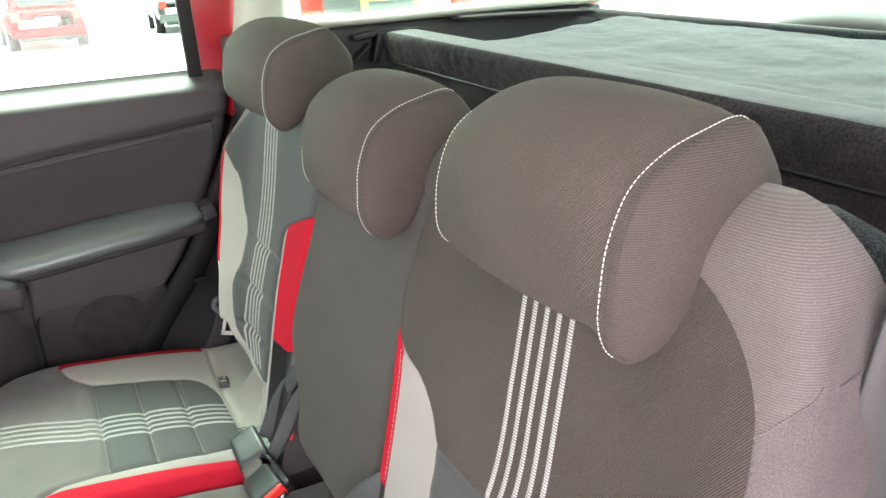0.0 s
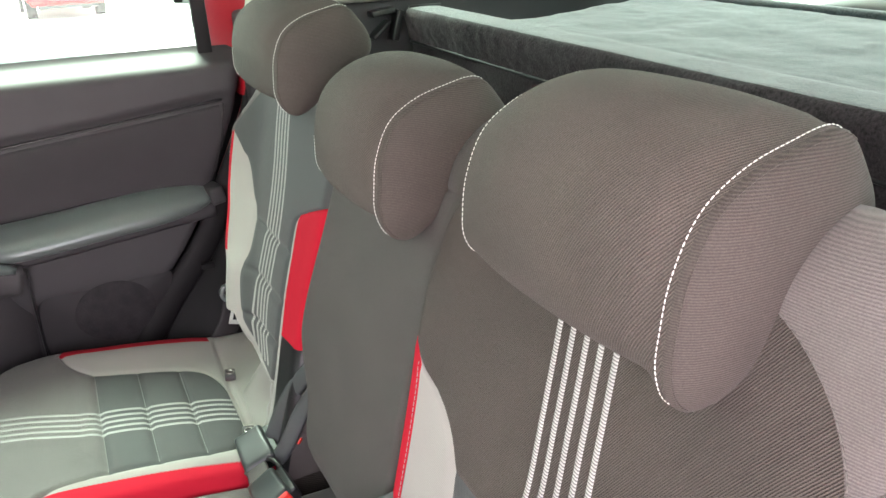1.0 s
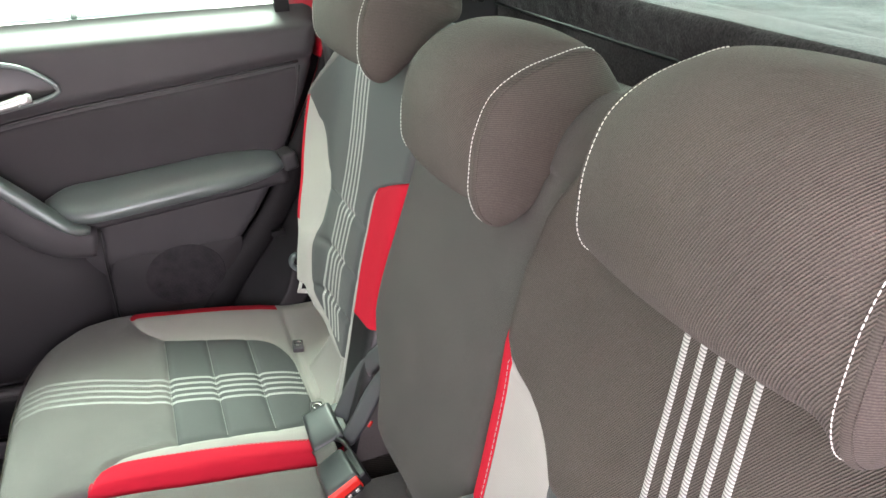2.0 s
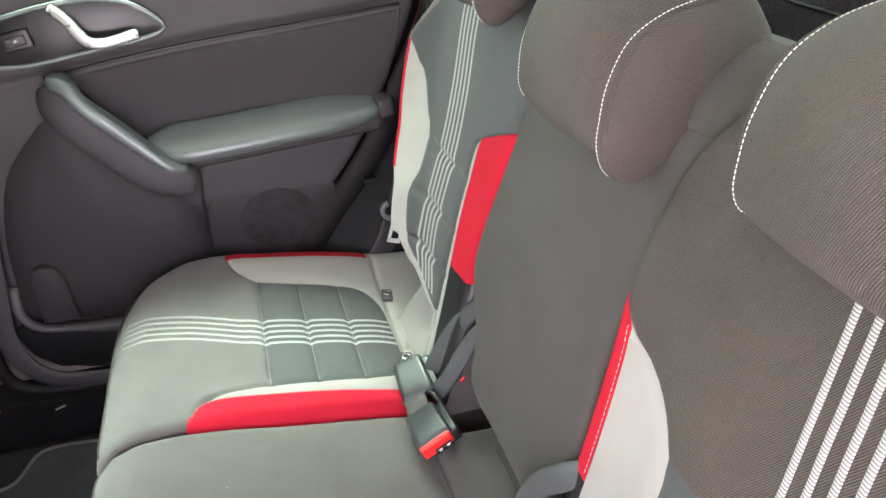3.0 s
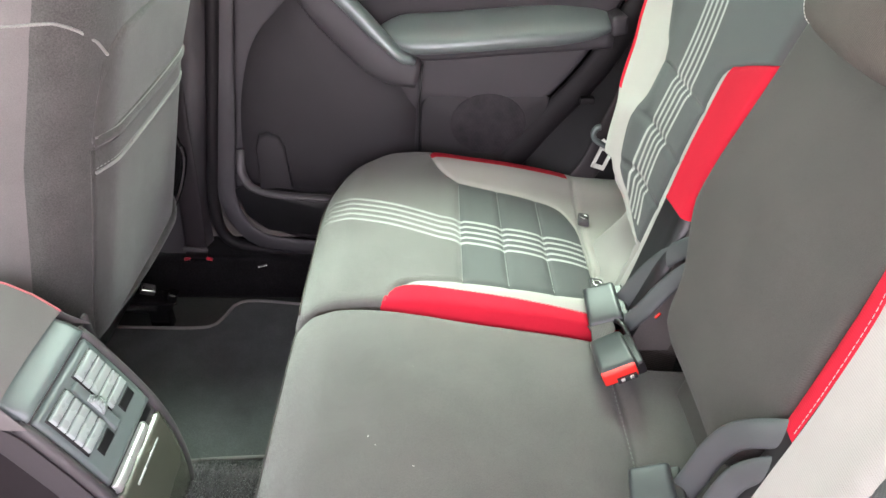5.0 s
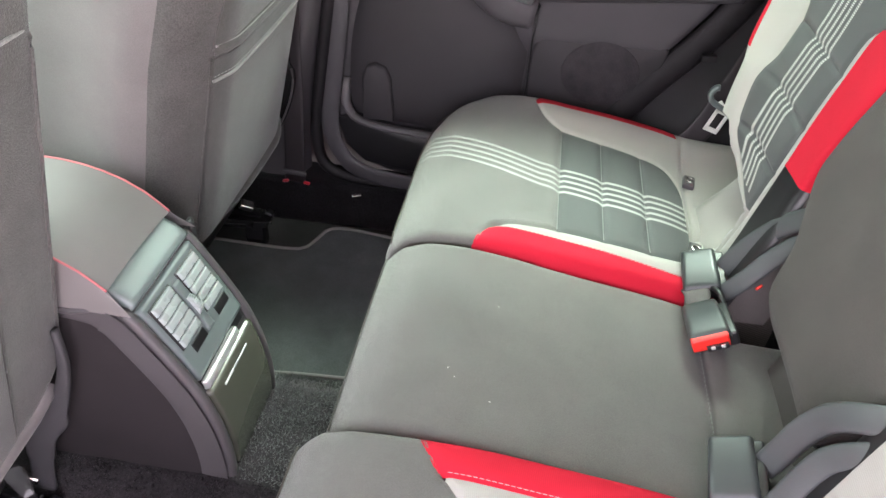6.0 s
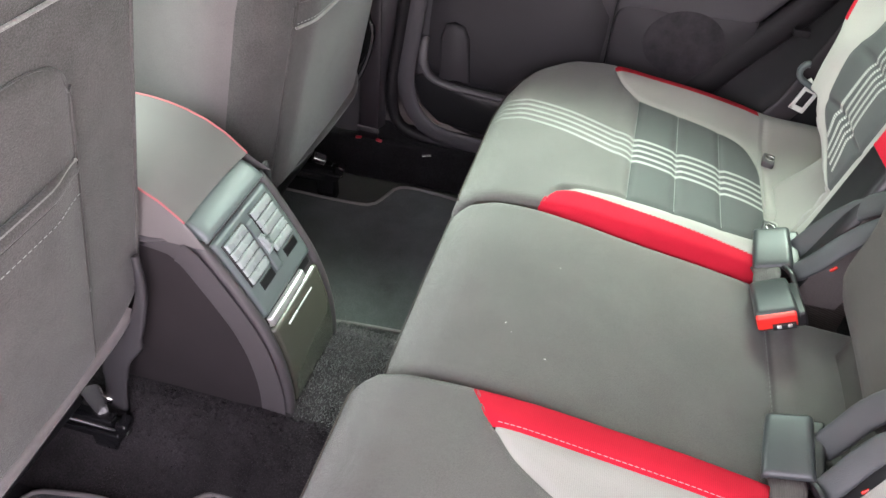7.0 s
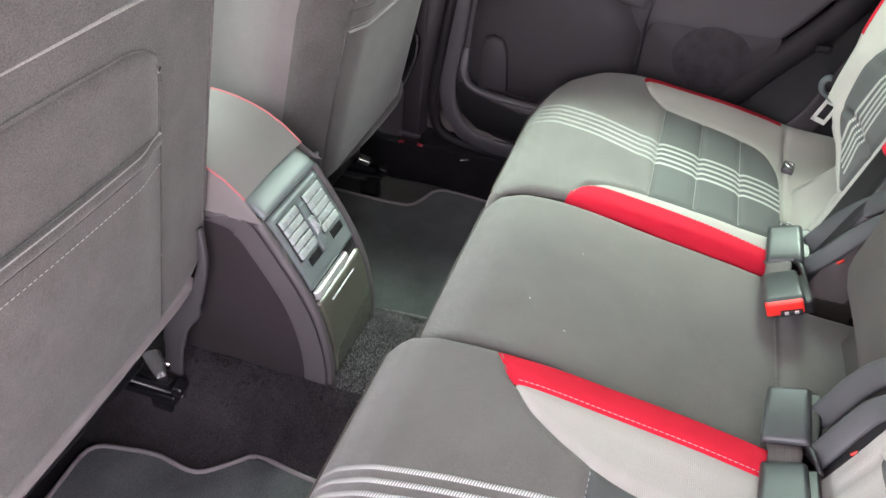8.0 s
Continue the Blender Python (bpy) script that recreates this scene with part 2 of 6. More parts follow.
M = dict(
    cloth=material("charcoal twill cloth", (0.069, 0.0585, 0.051), 0.8, grain=1.0, grain_scale=900, sheen=0.04, spec=0.24, mottle=0.13, fleck=0.24, weave=(0.0017, 0.30, (0, 74, -60))),
    seat_cloth=material("charcoal seat cloth", (0.092, 0.0865, 0.081), 0.68, grain=0.6, grain_scale=900, sheen=0.32, spec=0.5, mottle=0.14, mottle_scale=14, fleck=0.22, weave=(0.0010, 0.04, (0, 0, 30))),
    plain=material("plain charcoal cloth", (0.063, 0.0575, 0.053), 0.8, grain=0.6, grain_scale=900, sheen=0.08, spec=0.28, mottle=0.12, mottle_scale=14, fleck=0.18, weave=(0.0012, 0.06, (0, 74, -60))),
    rib=material("charcoal ribbed headrest cloth", (0.060, 0.051, 0.045), 0.8, grain=0.5, grain_scale=900, sheen=0.04, spec=0.22, mottle=0.12, fleck=0.2, weave=(0.0017, 0.24, (0, 90, 0))),
    # ribbed cloth like rib, its colour lightened to imitate daylight on the shoulder
    side=material("ribbed cloth, lightened for daylight", (0.122, 0.108, 0.102), 0.72, grain=0.5, grain_scale=900, sheen=0.20, spec=0.35, mottle=0.10, fleck=0.2, weave=(0.0017, 0.20, (0, 90, 0))),
    quilt=material("slate quilted cloth", (0.060, 0.0635, 0.064), 0.75, grain=0.3, grain_scale=1000, sheen=0.12, spec=0.3, mottle=0.08, weave=(0.0014, 0.06, (0, 0, 30))),
    backing=material("grey seat back velour", (0.064, 0.0615, 0.059), 0.9, grain=0.8, grain_scale=520, sheen=0.20, spec=0.2, mottle=0.16, mottle_scale=24, fleck=0.30),
    bolster=material("smooth grey bolster cloth", (0.135, 0.122, 0.121), 0.8, grain=0.35, grain_scale=900, sheen=0.15, spec=0.3, mottle=0.10, mottle_scale=12, fleck=0.12),
    # pale tone holds both thread wear and the highlight along raised seams
    seam=material("pale seam cloth, wear and highlight", (0.19, 0.186, 0.178), 0.85, grain=0.5, grain_scale=520, sheen=0.4, spec=0.2, mottle=0.14, mottle_scale=26, fleck=0.2),
    fleece=material("grey fleecy side cloth", (0.124, 0.112, 0.108), 0.9, grain=0.8, grain_scale=900, sheen=0.2, spec=0.2, mottle=0.10, mottle_scale=26, fleck=0.3),
    leather=material("grey leatherette", (0.150, 0.138, 0.134), 0.62, spec=0.3, grain=0.25, grain_scale=600, mottle=0.06),
    cream=material("pale grey cloth", (0.285, 0.272, 0.254), 0.8, grain=0.3, grain_scale=900, sheen=0.2, mottle=0.05, weave=(0.0016, 0.04, (0, 30, 0))),
    red=material("red cloth", (0.47, 0.015, 0.030), 0.9, spec=0.12, grain=0.3, grain_scale=900, mottle=0.07, weave=(0.0016, 0.06, (0, 30, 0))),
    stripe_seat=material("white woven stripe, lengthwise", (0.285, 0.29, 0.278), 0.7, grain=0.3, grain_scale=900, mottle=0.05, weave=(0.0026, 0.62, (0, 0, 14))),
    lining=material("dark lining cloth", (0.027, 0.023, 0.0245), 0.9, spec=0.15, grain=0.3, grain_scale=900, mottle=0.12),
    fascia=material("light satin plastic", (0.30, 0.335, 0.33), 0.28, grain=0.05, grain_scale=500, mottle=0.05),
    buckle=material("grey belt buckle plastic", (0.032, 0.037, 0.038), 0.38, spec=0.5, grain=0.1, grain_scale=500, mottle=0.08),
    gloss_black=material("glossy black steel", (0.010, 0.010, 0.011), 0.2, mottle=0.1),
    grey_thread=material("pale grey thread", (0.30, 0.31, 0.30), 0.6, mottle=0.05),
    stripe=material("white woven stripe", (0.30, 0.30, 0.284), 0.7, grain=0.3, grain_scale=900, mottle=0.05, weave=(0.0024, 0.62, (0, 90, 4))),
    thread=material("white thread", (0.72, 0.70, 0.66), 0.6, mottle=0.05),
    dark_thread=material("grey thread", (0.13, 0.12, 0.11), 0.6, mottle=0.05),
    red_thread=material("red thread", (0.42, 0.10, 0.11), 0.6, mottle=0.05),
    trim=material("dark grained plastic", (0.047, 0.0445, 0.0478), 0.58, grain=0.25, grain_scale=700, mottle=0.10, spec=0.36),
    console=material("grey grained console plastic", (0.070, 0.063, 0.066), 0.5, grain=0.25, grain_scale=700, mottle=0.08),
    pocket=material("black lining plastic", (0.027, 0.0252, 0.0272), 0.62, grain=0.2, grain_scale=700, mottle=0.10, spec=0.3),
    arch=material("black grained side plastic", (0.017, 0.0165, 0.0175), 0.6, grain=0.25, grain_scale=700, mottle=0.15, spec=0.18),
    grille=material("black grille plastic", (0.027, 0.0245, 0.027), 0.65, grain=0.4, grain_scale=260, mottle=0.4, mottle_scale=40, spec=0.2),
    trim_mid=material("grey grained plastic", (0.068, 0.063, 0.066), 0.5, spec=0.4, grain=0.2, grain_scale=700, mottle=0.08),
    insert=material("dark cloth door insert", (0.042, 0.0385, 0.042), 0.8, spec=0.25, grain=0.3, grain_scale=900, mottle=0.1),
    satin=material("satin grey plastic", (0.125, 0.150, 0.150), 0.33, grain=0.08, grain_scale=500, mottle=0.05),
    arm=material("satin dark grey plastic", (0.140, 0.166, 0.164), 0.33, metal=0.32, grain=0.08, grain_scale=500, mottle=0.05),
    silver=material("silver lacquered plastic", (0.62, 0.62, 0.61), 0.28, metal=0.6, mottle=0.04),
    steel=material("bright steel", (0.75, 0.74, 0.72), 0.25, metal=1.0, mottle=0.05),
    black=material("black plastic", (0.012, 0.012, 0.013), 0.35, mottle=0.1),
    gloss=material("olive black glossy plastic", (0.080, 0.080, 0.064), 0.22, mottle=0.06, coat=0.3),
    rubber=material("black rubber", (0.012, 0.011, 0.012), 0.6, grain=0.2, mottle=0.15, spec=0.2),
    carpet=material("black carpet pile", (0.009, 0.0083, 0.0093), 0.95, grain=1.0, grain_scale=420, mottle=0.35, mottle_scale=14, sheen=0.1, fleck=0.6, spec=0.1),
    tunnel=material("dark carpet pile", (0.023, 0.0205, 0.022), 0.95, grain=1.0, grain_scale=420, mottle=0.5, mottle_scale=9, sheen=0.3, fleck=0.6, spec=0.1),
    # one carpet in two tones: lighter as if lit, darker as if shaded
    pile=material("carpet fibres, lit tone", (0.12, 0.127, 0.124), 0.95, mottle=0.3, mottle_scale=20, sheen=0.3, fleck=0.4, spec=0.1),
    pile_shaded=material("carpet fibres, shaded tone", (0.020, 0.0175, 0.0195), 0.95, mottle=0.5, mottle_scale=12, sheen=0.15, fleck=0.4, spec=0.1),
    mat=material("charcoal velour mat", (0.056, 0.061, 0.062), 0.95, grain=0.8, grain_scale=600, mottle=0.4, mottle_scale=7, sheen=0.4, fleck=0.4, spec=0.1),
    piping=material("grey binding", (0.15, 0.136, 0.136), 0.8, mottle=0.1),
    felt=material("black felt", (0.027, 0.0345, 0.038), 0.95, grain=1.0, grain_scale=380, mottle=0.34, mottle_scale=60, sheen=0.4, fleck=0.9, spec=0.1),
    webbing=material("grey belt webbing", (0.056, 0.061, 0.063), 0.42, grain=0.3, grain_scale=900, mottle=0.06),
    felt_dark=material("dark boot felt", (0.035, 0.0305, 0.033), 0.95, grain=1.0, grain_scale=260, mottle=0.25, mottle_scale=30, sheen=0.2, fleck=0.5, spec=0.1),
    tether=material("brown worn webbing", (0.050, 0.039, 0.039), 0.6, grain=0.4, grain_scale=700, mottle=0.2, mottle_scale=60, weave=(0.002, 0.15, (0, 0, 0))),
    belt_dark=material("dark belt webbing", (0.018, 0.014, 0.016), 0.5, grain=0.3, grain_scale=900, mottle=0.1, weave=(0.002, 0.05, (0, 90, 0))),
    button=material("red button plastic", (0.75, 0.03, 0.02), 0.4, mottle=0.04),
    paint=material("red car paint", (0.36, 0.006, 0.016), 0.3, mottle=0.03, coat=0.6),
    pale=material("pale grey pillar trim", (0.48, 0.47, 0.43), 0.6, grain=0.2, grain_scale=500, mottle=0.05),
    headliner=material("pale grey headliner cloth", (0.60, 0.61, 0.575), 0.9, grain=0.3, grain_scale=600, mottle=0.05),
    asphalt=material("light concrete ground", (0.50, 0.49, 0.47), 0.9, grain=0.5, grain_scale=60, mottle=0.12, mottle_scale=1.3),
    line=material("grey paint line", (0.30, 0.30, 0.30), 0.8, mottle=0.2),
    silver_paint=material("silver car paint", (0.55, 0.56, 0.57), 0.3, metal=0.4, mottle=0.03),
    dark_paint=material("dark grey car paint", (0.05, 0.06, 0.06), 0.25, mottle=0.05, coat=0.5),
    red_paint=material("bright red car paint", (0.34, 0.004, 0.008), 0.6, mottle=0.03, spec=0.04),
    white_paint=material("white car paint", (0.75, 0.75, 0.74), 0.25, mottle=0.03, coat=0.5),
    plate=material("pale number plate", (0.75, 0.75, 0.7), 0.4, mottle=0.03),
    plate_yellow=material("yellow number plate", (0.75, 0.62, 0.08), 0.4, mottle=0.03),
    tinted=material("dark tinted glass", (0.02, 0.023, 0.025), 0.08, mottle=0.05),
    lamp=material("red lamp lens", (0.55, 0.03, 0.02), 0.2, mottle=0.05),
    post=material("dark metal post", (0.10, 0.11, 0.11), 0.5, mottle=0.1),
)


def glass_material(name="clear window glass", tint=(0.76, 0.95, 0.85, 1)):
    mat = bpy.data.materials.new(name)
    mat.use_nodes = True
    n, link = mat.node_tree.nodes, mat.node_tree.links.new
    n.remove(n["Principled BSDF"])
    mix, clear, shine = n.new("ShaderNodeMixShader"), n.new("ShaderNodeBsdfTransparent"), n.new("ShaderNodeBsdfGlossy")
    clear.inputs["Color"].default_value = tint
    shine.inputs["Roughness"].default_value = 0.02
    mix.inputs[0].default_value = 0.05
    link(clear.outputs[0], mix.inputs[1])
    link(shine.outputs[0], mix.inputs[2])
    link(mix.outputs[0], n["Material Output"].inputs["Surface"])
    return mat


M["glass"] = glass_material()


# ---- ground and surroundings ----
def ground_sheet():
    xs = [-400, -60, -20, -8, 0, 8, 20, 60, 400]
    return sheet(lambda u, v: (u, v, -0.42), xs, xs)


structure("ground", ground_sheet(), M["asphalt"], "pale sunlit concrete car park ground", "ground")

# ---- car shell (the setting) ----
structure("floor", span((-1.5, -0.66, -0.06), (0.42, 0.66, 0.0), bevel=0.0), M["carpet"], "black carpeted car floor", "floor")
structure("boot_floor", span((0.42, -0.62, 0.08), (1.45, 0.62, 0.12), bevel=0.0), M["carpet"], "black carpeted boot floor", "floor")


TUNNEL_FORM = curve_of((-0.24, 0.0), (-0.19, 0.008), (-0.13, 0.07), (-0.08, 0.105), (0.0, 0.115), (0.08, 0.105), (0.13, 0.07), (0.19, 0.008), (0.24, 0.0))


def TUNNEL(x, y):
    return 0.002 + TUNNEL_FORM(y) * (1 - 0.35 * smooth(-0.3, 0.1, x)) + 0.003 * noise.noise((x * 30, y * 30, 1))


def tunnel_sheet():
    return sheet(lambda x, y: (x, y, TUNNEL(x, y)), [-1.5 + 1.6 * i / 60 for i in range(61)], [-0.24 + 0.48 * i / 40 for i in range(41)])


structure("floor_tunnel", tunnel_sheet(), M["tunnel"], "grey carpet pile over the centre tunnel", "floor")
structure("sill_far", span((-1.5, 0.632, 0.0), (0.30, 0.72, 0.112), bevel=0.012), M["carpet"], "black sill lining", "sill")
structure("sill_near", span((-1.5, -0.76, -0.05), (0.30, -0.64, 0.10), bevel=0.012), M["trim"], "dark plastic sill trim", "sill")
structure("body_side_far", joined([
    span((-1.6, 0.74, -0.25), (1.5, 0.82, 0.835), bevel=0.02),
    span((-0.42, 0.74, 0.83), (-0.30, 0.80, 1.25), bevel=0.01),
    span((-1.6, 0.74, 1.22), (1.5, 0.80, 1.30), bevel=0.01),
    span((0.452, 0.735, 0.83), (0.56, 0.79, 1.25), bevel=0.006),
    span((1.25, 0.74, 0.83), (1.5, 0.80, 1.25), bevel=0.01)]), M["paint"], "red painted body side", "car body")
structure("body_side_near", joined([
    span((-1.6, -0.80, -0.25), (-0.42, -0.74, 0.86), bevel=0.02),
    span((0.46, -0.80, -0.25), (1.5, -0.74, 0.86), bevel=0.02),
    span((-0.42, -0.80, -0.25), (0.46, -0.77, -0.05), bevel=0.01),
    span((-0.46, -0.80, -0.05), (-0.36, -0.74, 1.25), bevel=0.01),
    span((0.57, -0.80, 0.86), (0.70, -0.74, 1.25), bevel=0.01),
    span((1.25, -0.80, 0.86), (1.5, -0.74, 1.25), bevel=0.01),
    span((-1.6, -0.80, 1.22), (1.5, -0.74, 1.30), bevel=0.01)]), M["paint"], "red painted body side with the rear door open", "car body")
structure("ceiling", span((-0.95, -0.76, 1.25), (1.45, 0.76, 1.31), bevel=0.0), M["headliner"], "pale grey cloth headliner", "ceiling")
structure("roof_skin", span((-0.98, -0.80, 1.312), (1.52, 0.80, 1.33), bevel=0.004), M["paint"], "red painted roof skin", "roof")
structure("tailgate", joined([
    span((1.45, -0.78, -0.2), (1.52, 0.78, 0.90), bevel=0.02),
    span((1.40, -0.78, 1.20), (1.50, 0.78, 1.31), bevel=0.01)]), M["paint"], "red painted tailgate", "tailgate")
structure("wiper_cover", sheet(lambda t, a: (1.452 - 0.05 * math.sin(a), -0.165 + 0.33 * t, 0.895 + (0.012 + 0.026 * math.sin(math.pi * t) ** 0.6) * math.cos(a)), ease(30), [-0.2 + 1.8 * i / 12 for i in range(13)]), M["trim"], "dark rounded wiper motor cover under the rear window", "trim")
structure("dashboard", span((-1.62, -0.74, 0.0), (-1.25, 0.74, 0.72), bevel=0.05), M["trim"], "dark plastic dashboard", "dashboard")
structure("wall_front", span((-1.70, -0.80, -0.2), (-1.63, 0.80, 1.06), bevel=0.0), M["trim"], "dark wall below the windscreen", "wall")


def pane(name, corners, label):
    a, b, c, d = [Vector(p) for p in corners]
    n = (b - a).cross(d - a).normalized() * 0.004
    me = mesh([a, b, c, d, a + n, b + n, c + n, d + n], [(0, 1, 2, 3), (4, 5, 6, 7), (0, 1, 5, 4), (1, 2, 6, 5), (2, 3, 7, 6), (3, 0, 4, 7)])
    ob = structure(name, me, M["glass"], label, "window", flat=True)
    return ob


pane("window_1", ((-0.30, 0.765, 0.80), (0.455, 0.765, 0.80), (0.455, 0.755, 1.24), (-0.30, 0.755, 1.24)), "clear side window glass of the closed door")
pane("window_2", ((0.55, 0.765, 0.86), (1.26, 0.765, 0.90), (1.26, 0.755, 1.24), (0.55, 0.755, 1.24)), "clear quarter window glass")
pane("window_3", ((1.475, -0.72, 0.88), (1.475, 0.72, 0.88), (1.43, 0.72, 1.24), (1.43, -0.72, 1.24)), "clear rear window glass")

pane("window_4", ((-1.66, -0.76, 1.05), (-1.66, 0.76, 1.05), (-0.95, 0.72, 1.285), (-0.95, -0.72, 1.285)), "clear sloping windscreen glass")
pane("window_5", ((-1.6, 0.77, 0.83), (-0.42, 0.77, 0.83), (-0.42, 0.76, 1.23), (-1.6, 0.76, 1.23)), "clear front side window glass")
pane("window_6", ((-1.6, -0.77, 0.85), (-0.44, -0.77, 0.85), (-0.44, -0.76, 1.23), (-1.6, -0.76, 1.23)), "clear front side window glass")
structure("door_backing", joined([span((-0.60, 0.728, -0.1), (0.62, 0.737, 0.83), bevel=0.0), span((-1.5, 0.70, 0.0), (-0.50, 0.737, 0.86), bevel=0.0)]), M["black"], "dark inner lining behind the door", "lining")
structure("side_lining", joined([span((-1.5, -0.738, 0.0), (-0.47, -0.70, 0.86), bevel=0.0), span((-0.47, -0.738, 0.1), (-0.37, -0.72, 1.25), bevel=0.0), span((1.42, -0.72, 0.1), (1.448, 0.72, 0.90), bevel=0.0)]), M["trim"], "dark plastic side lining", "lining")
pane("window_7", ((0.70, -0.765, 0.86), (1.26, -0.765, 0.86), (1.26, -0.755, 1.24), (0.70, -0.755, 1.24)), "clear quarter window glass")
# rear pillar: rubber run of the window, pale trim, quarter trim
structure("window_seal", span((0.428, 0.722, 0.84), (0.455, 0.738, 1.25), bevel=0.003), M["rubber"], "black rubber window run", "seal")


def pale_pillar():
    xl = curve_of((0.86, 0.500), (0.95, 0.530), (1.25, 0.580))
    xr = curve_of((0.86, 0.66), (0.955, 0.645), (1.02, 0.65), (1.25, 0.70))
    def f(z, t):
        x = xl(z) + (xr(z) - xl(z)) * t
        return (x, 0.672 + 0.05 * (2 * t - 1) ** 4 + 0.02 * (z - 0.86), z)
    return sheet(f, [0.84 + 0.42 * i / 20 for i in range(21)], ease(15))


structure("pillar_trim", pale_pillar(), M["pale"], "pale grey plastic rear pillar trim", "trim")
structure("quarter_ledge", joined([
    tube([(0.60, 0.69, 0.948), (0.75, 0.69, 0.945), (1.0, 0.685, 0.948), (1.42, 0.66, 0.952)], 0.05, 0.013, sides=16)]),
    M["pale"], "pale grey ledge below the quarter window", "trim")
structure("quarter_trim_far", joined([
    span((0.50, 0.66, 0.10), (1.44, 0.735, 0.935), bevel=0.015)]), M["trim"], "dark plastic luggage side trim", "trim")
structure("quarter_trim_near", span((0.62, -0.735, 0.10), (1.44, -0.68, 0.935), bevel=0.015), M["trim"], "dark plastic luggage side trim", "trim")

# door aperture behind the closed rear door: red jamb, rubber seal, wheel-arch trim
JAMB = spline([(0.50, 0.700, 0.84), (0.473, 0.700, 0.75), (0.41, 0.695, 0.63), (0.34, 0.69, 0.51), (0.25, 0.685, 0.40), (0.16, 0.68, 0.28), (0.06, 0.675, 0.16)], 40)
structure("door_jamb", joined([tube([p + Vector((0.012, 0.014, 0)) for p in JAMB[:4]], 0.008, 0.026, sides=12, up=(0, 1, 0)), tube([p + Vector((0.017, -0.002, 0)) for p in JAMB[:12]], 0.006, 0.012, sides=10, up=(0, 1, 0))]), M["paint"], "red painted door jamb", "jamb")
structure("door_seal", tube([p + Vector((0.036, -0.014, -0.006)) for p in [q + Vector((0, 0.006, 0)) for q in JAMB[2:]]], 0.027, 0.012, sides=12, up=(0, 1, 0)), M["rubber"], "black rubber door seal", "seal")


def arch_trim():
    left = curve_of((0.10, 0.10), (0.16, 0.14), (0.28, 0.225), (0.40, 0.315), (0.51, 0.40), (0.63, 0.462), (0.75, 0.515), (0.85, 0.53))
    def f(z, t):
        x = left(z) + (0.60 - left(z)) * t
        return (x, 0.688 - 0.055 * smooth(0, 0.35, t) - 0.01 * math.sin(z * 9), z)
    return sheet(f, [0.10 + 0.75 * i / 40 for i in range(41)], ease(20))


structure("wheel_arch_trim", arch_trim(), M["arch"], "grey plastic wheel-arch side trim", "trim")
structure("trim_slot", span((0.352, 0.6325, 0.462), (0.378, 0.645, 0.474), bevel=0.002), M["rubber"], "dark finger slot in the side trim", "trim")

# centre pillar of the closed side
def pillar_b():
    xl = curve_of((0.11, -0.52), (0.2, -0.50), (0.5, -0.44), (0.86, -0.40), (1.25, -0.36))
    xr = curve_of((0.11, -0.395), (0.2, -0.392), (0.5, -0.335), (0.70, -0.305), (0.86, -0.285), (1.25, -0.25))
    def f(z, t):
        return (xl(z) + (xr(z) - xl(z)) * t, 0.648 + 0.05 * (2 * t - 1) ** 6, z)
    return sheet(f, [0.10 + 1.15 * i / 40 for i in range(41)], ease(15))


structure("pillar_far", pillar_b(), M["trim_mid"], "grey plastic centre pillar trim", "pillar")
SEAL = spline([(-0.262, 0.675, 0.86), (-0.292, 0.672, 0.70), (-0.325, 0.668, 0.50), (-0.352, 0.664, 0.33), (-0.366, 0.66, 0.22), (-0.352, 0.66, 0.145), (-0.29, 0.66, 0.118), (-0.15, 0.66, 0.108), (0.05, 0.66, 0.104)], 60)
structure("pillar_seal", tube(SEAL, 0.012, 0.013, sides=12, up=(0, 1, 0)), M["rubber"], "black rubber door seal on the centre pillar", "seal")


# ---- far rear door ----
door = thing("door_far", (0.1, 0.70, 0.12), "closed dark plastic rear door with armrest and grab handle", "door", kind="structure")
DL = curve_of((0.118, -0.16), (0.13, -0.235), (0.16, -0.29), (0.21, -0.325), (0.275, -0.335), (0.35, -0.325), (0.5, -0.30), (0.70, -0.268), (0.865, -0.24))
DR = curve_of((0.118, 0.03), (0.20, 0.10), (0.31, 0.185), (0.40, 0.255), (0.52, 0.350), (0.63, 0.415), (0.74, 0.468), (0.78, 0.482), (0.865, 0.50))
GROOVE = curve_of((-0.30, 0.690), (-0.16, 0.712), (0.069, 0.745), (0.26, 0.762), (0.457, 0.782))


def door_depth(x, z):
    g = GROOVE(x)
    y = 0.690 - 0.008 * smooth(g - 0.002, g + 0.014, z)
    y += 0.005 * math.exp(-((z - g + 0.002) / 0.006) ** 2)
    y += 0.055 * smooth(0.835, 0.875, z)
    low = smooth(-0.02, 0.06, x)
    y -= 0.022 * low * smooth(0.40, 0.47, z) * (1 - smooth(0.56, 0.62, z))
    e = min(x - DL(z), DR(z) - x)
    return y + rounding(e, 0.02)


def door_face(z, t):
    x = DL(z) + (DR(z) - DL(z)) * t
    return (x, door_depth(x, z), z)


part("panel", sheet(door_face, [0.118 + 0.757 * i / 110 for i in range(111)], ease(60)), M["trim"], door)
part("shell", span((-0.25, 0.715, 0.12), (0.02, 0.738, 0.83), bevel=0.004), M["paint"], door, "red painted outer skin")


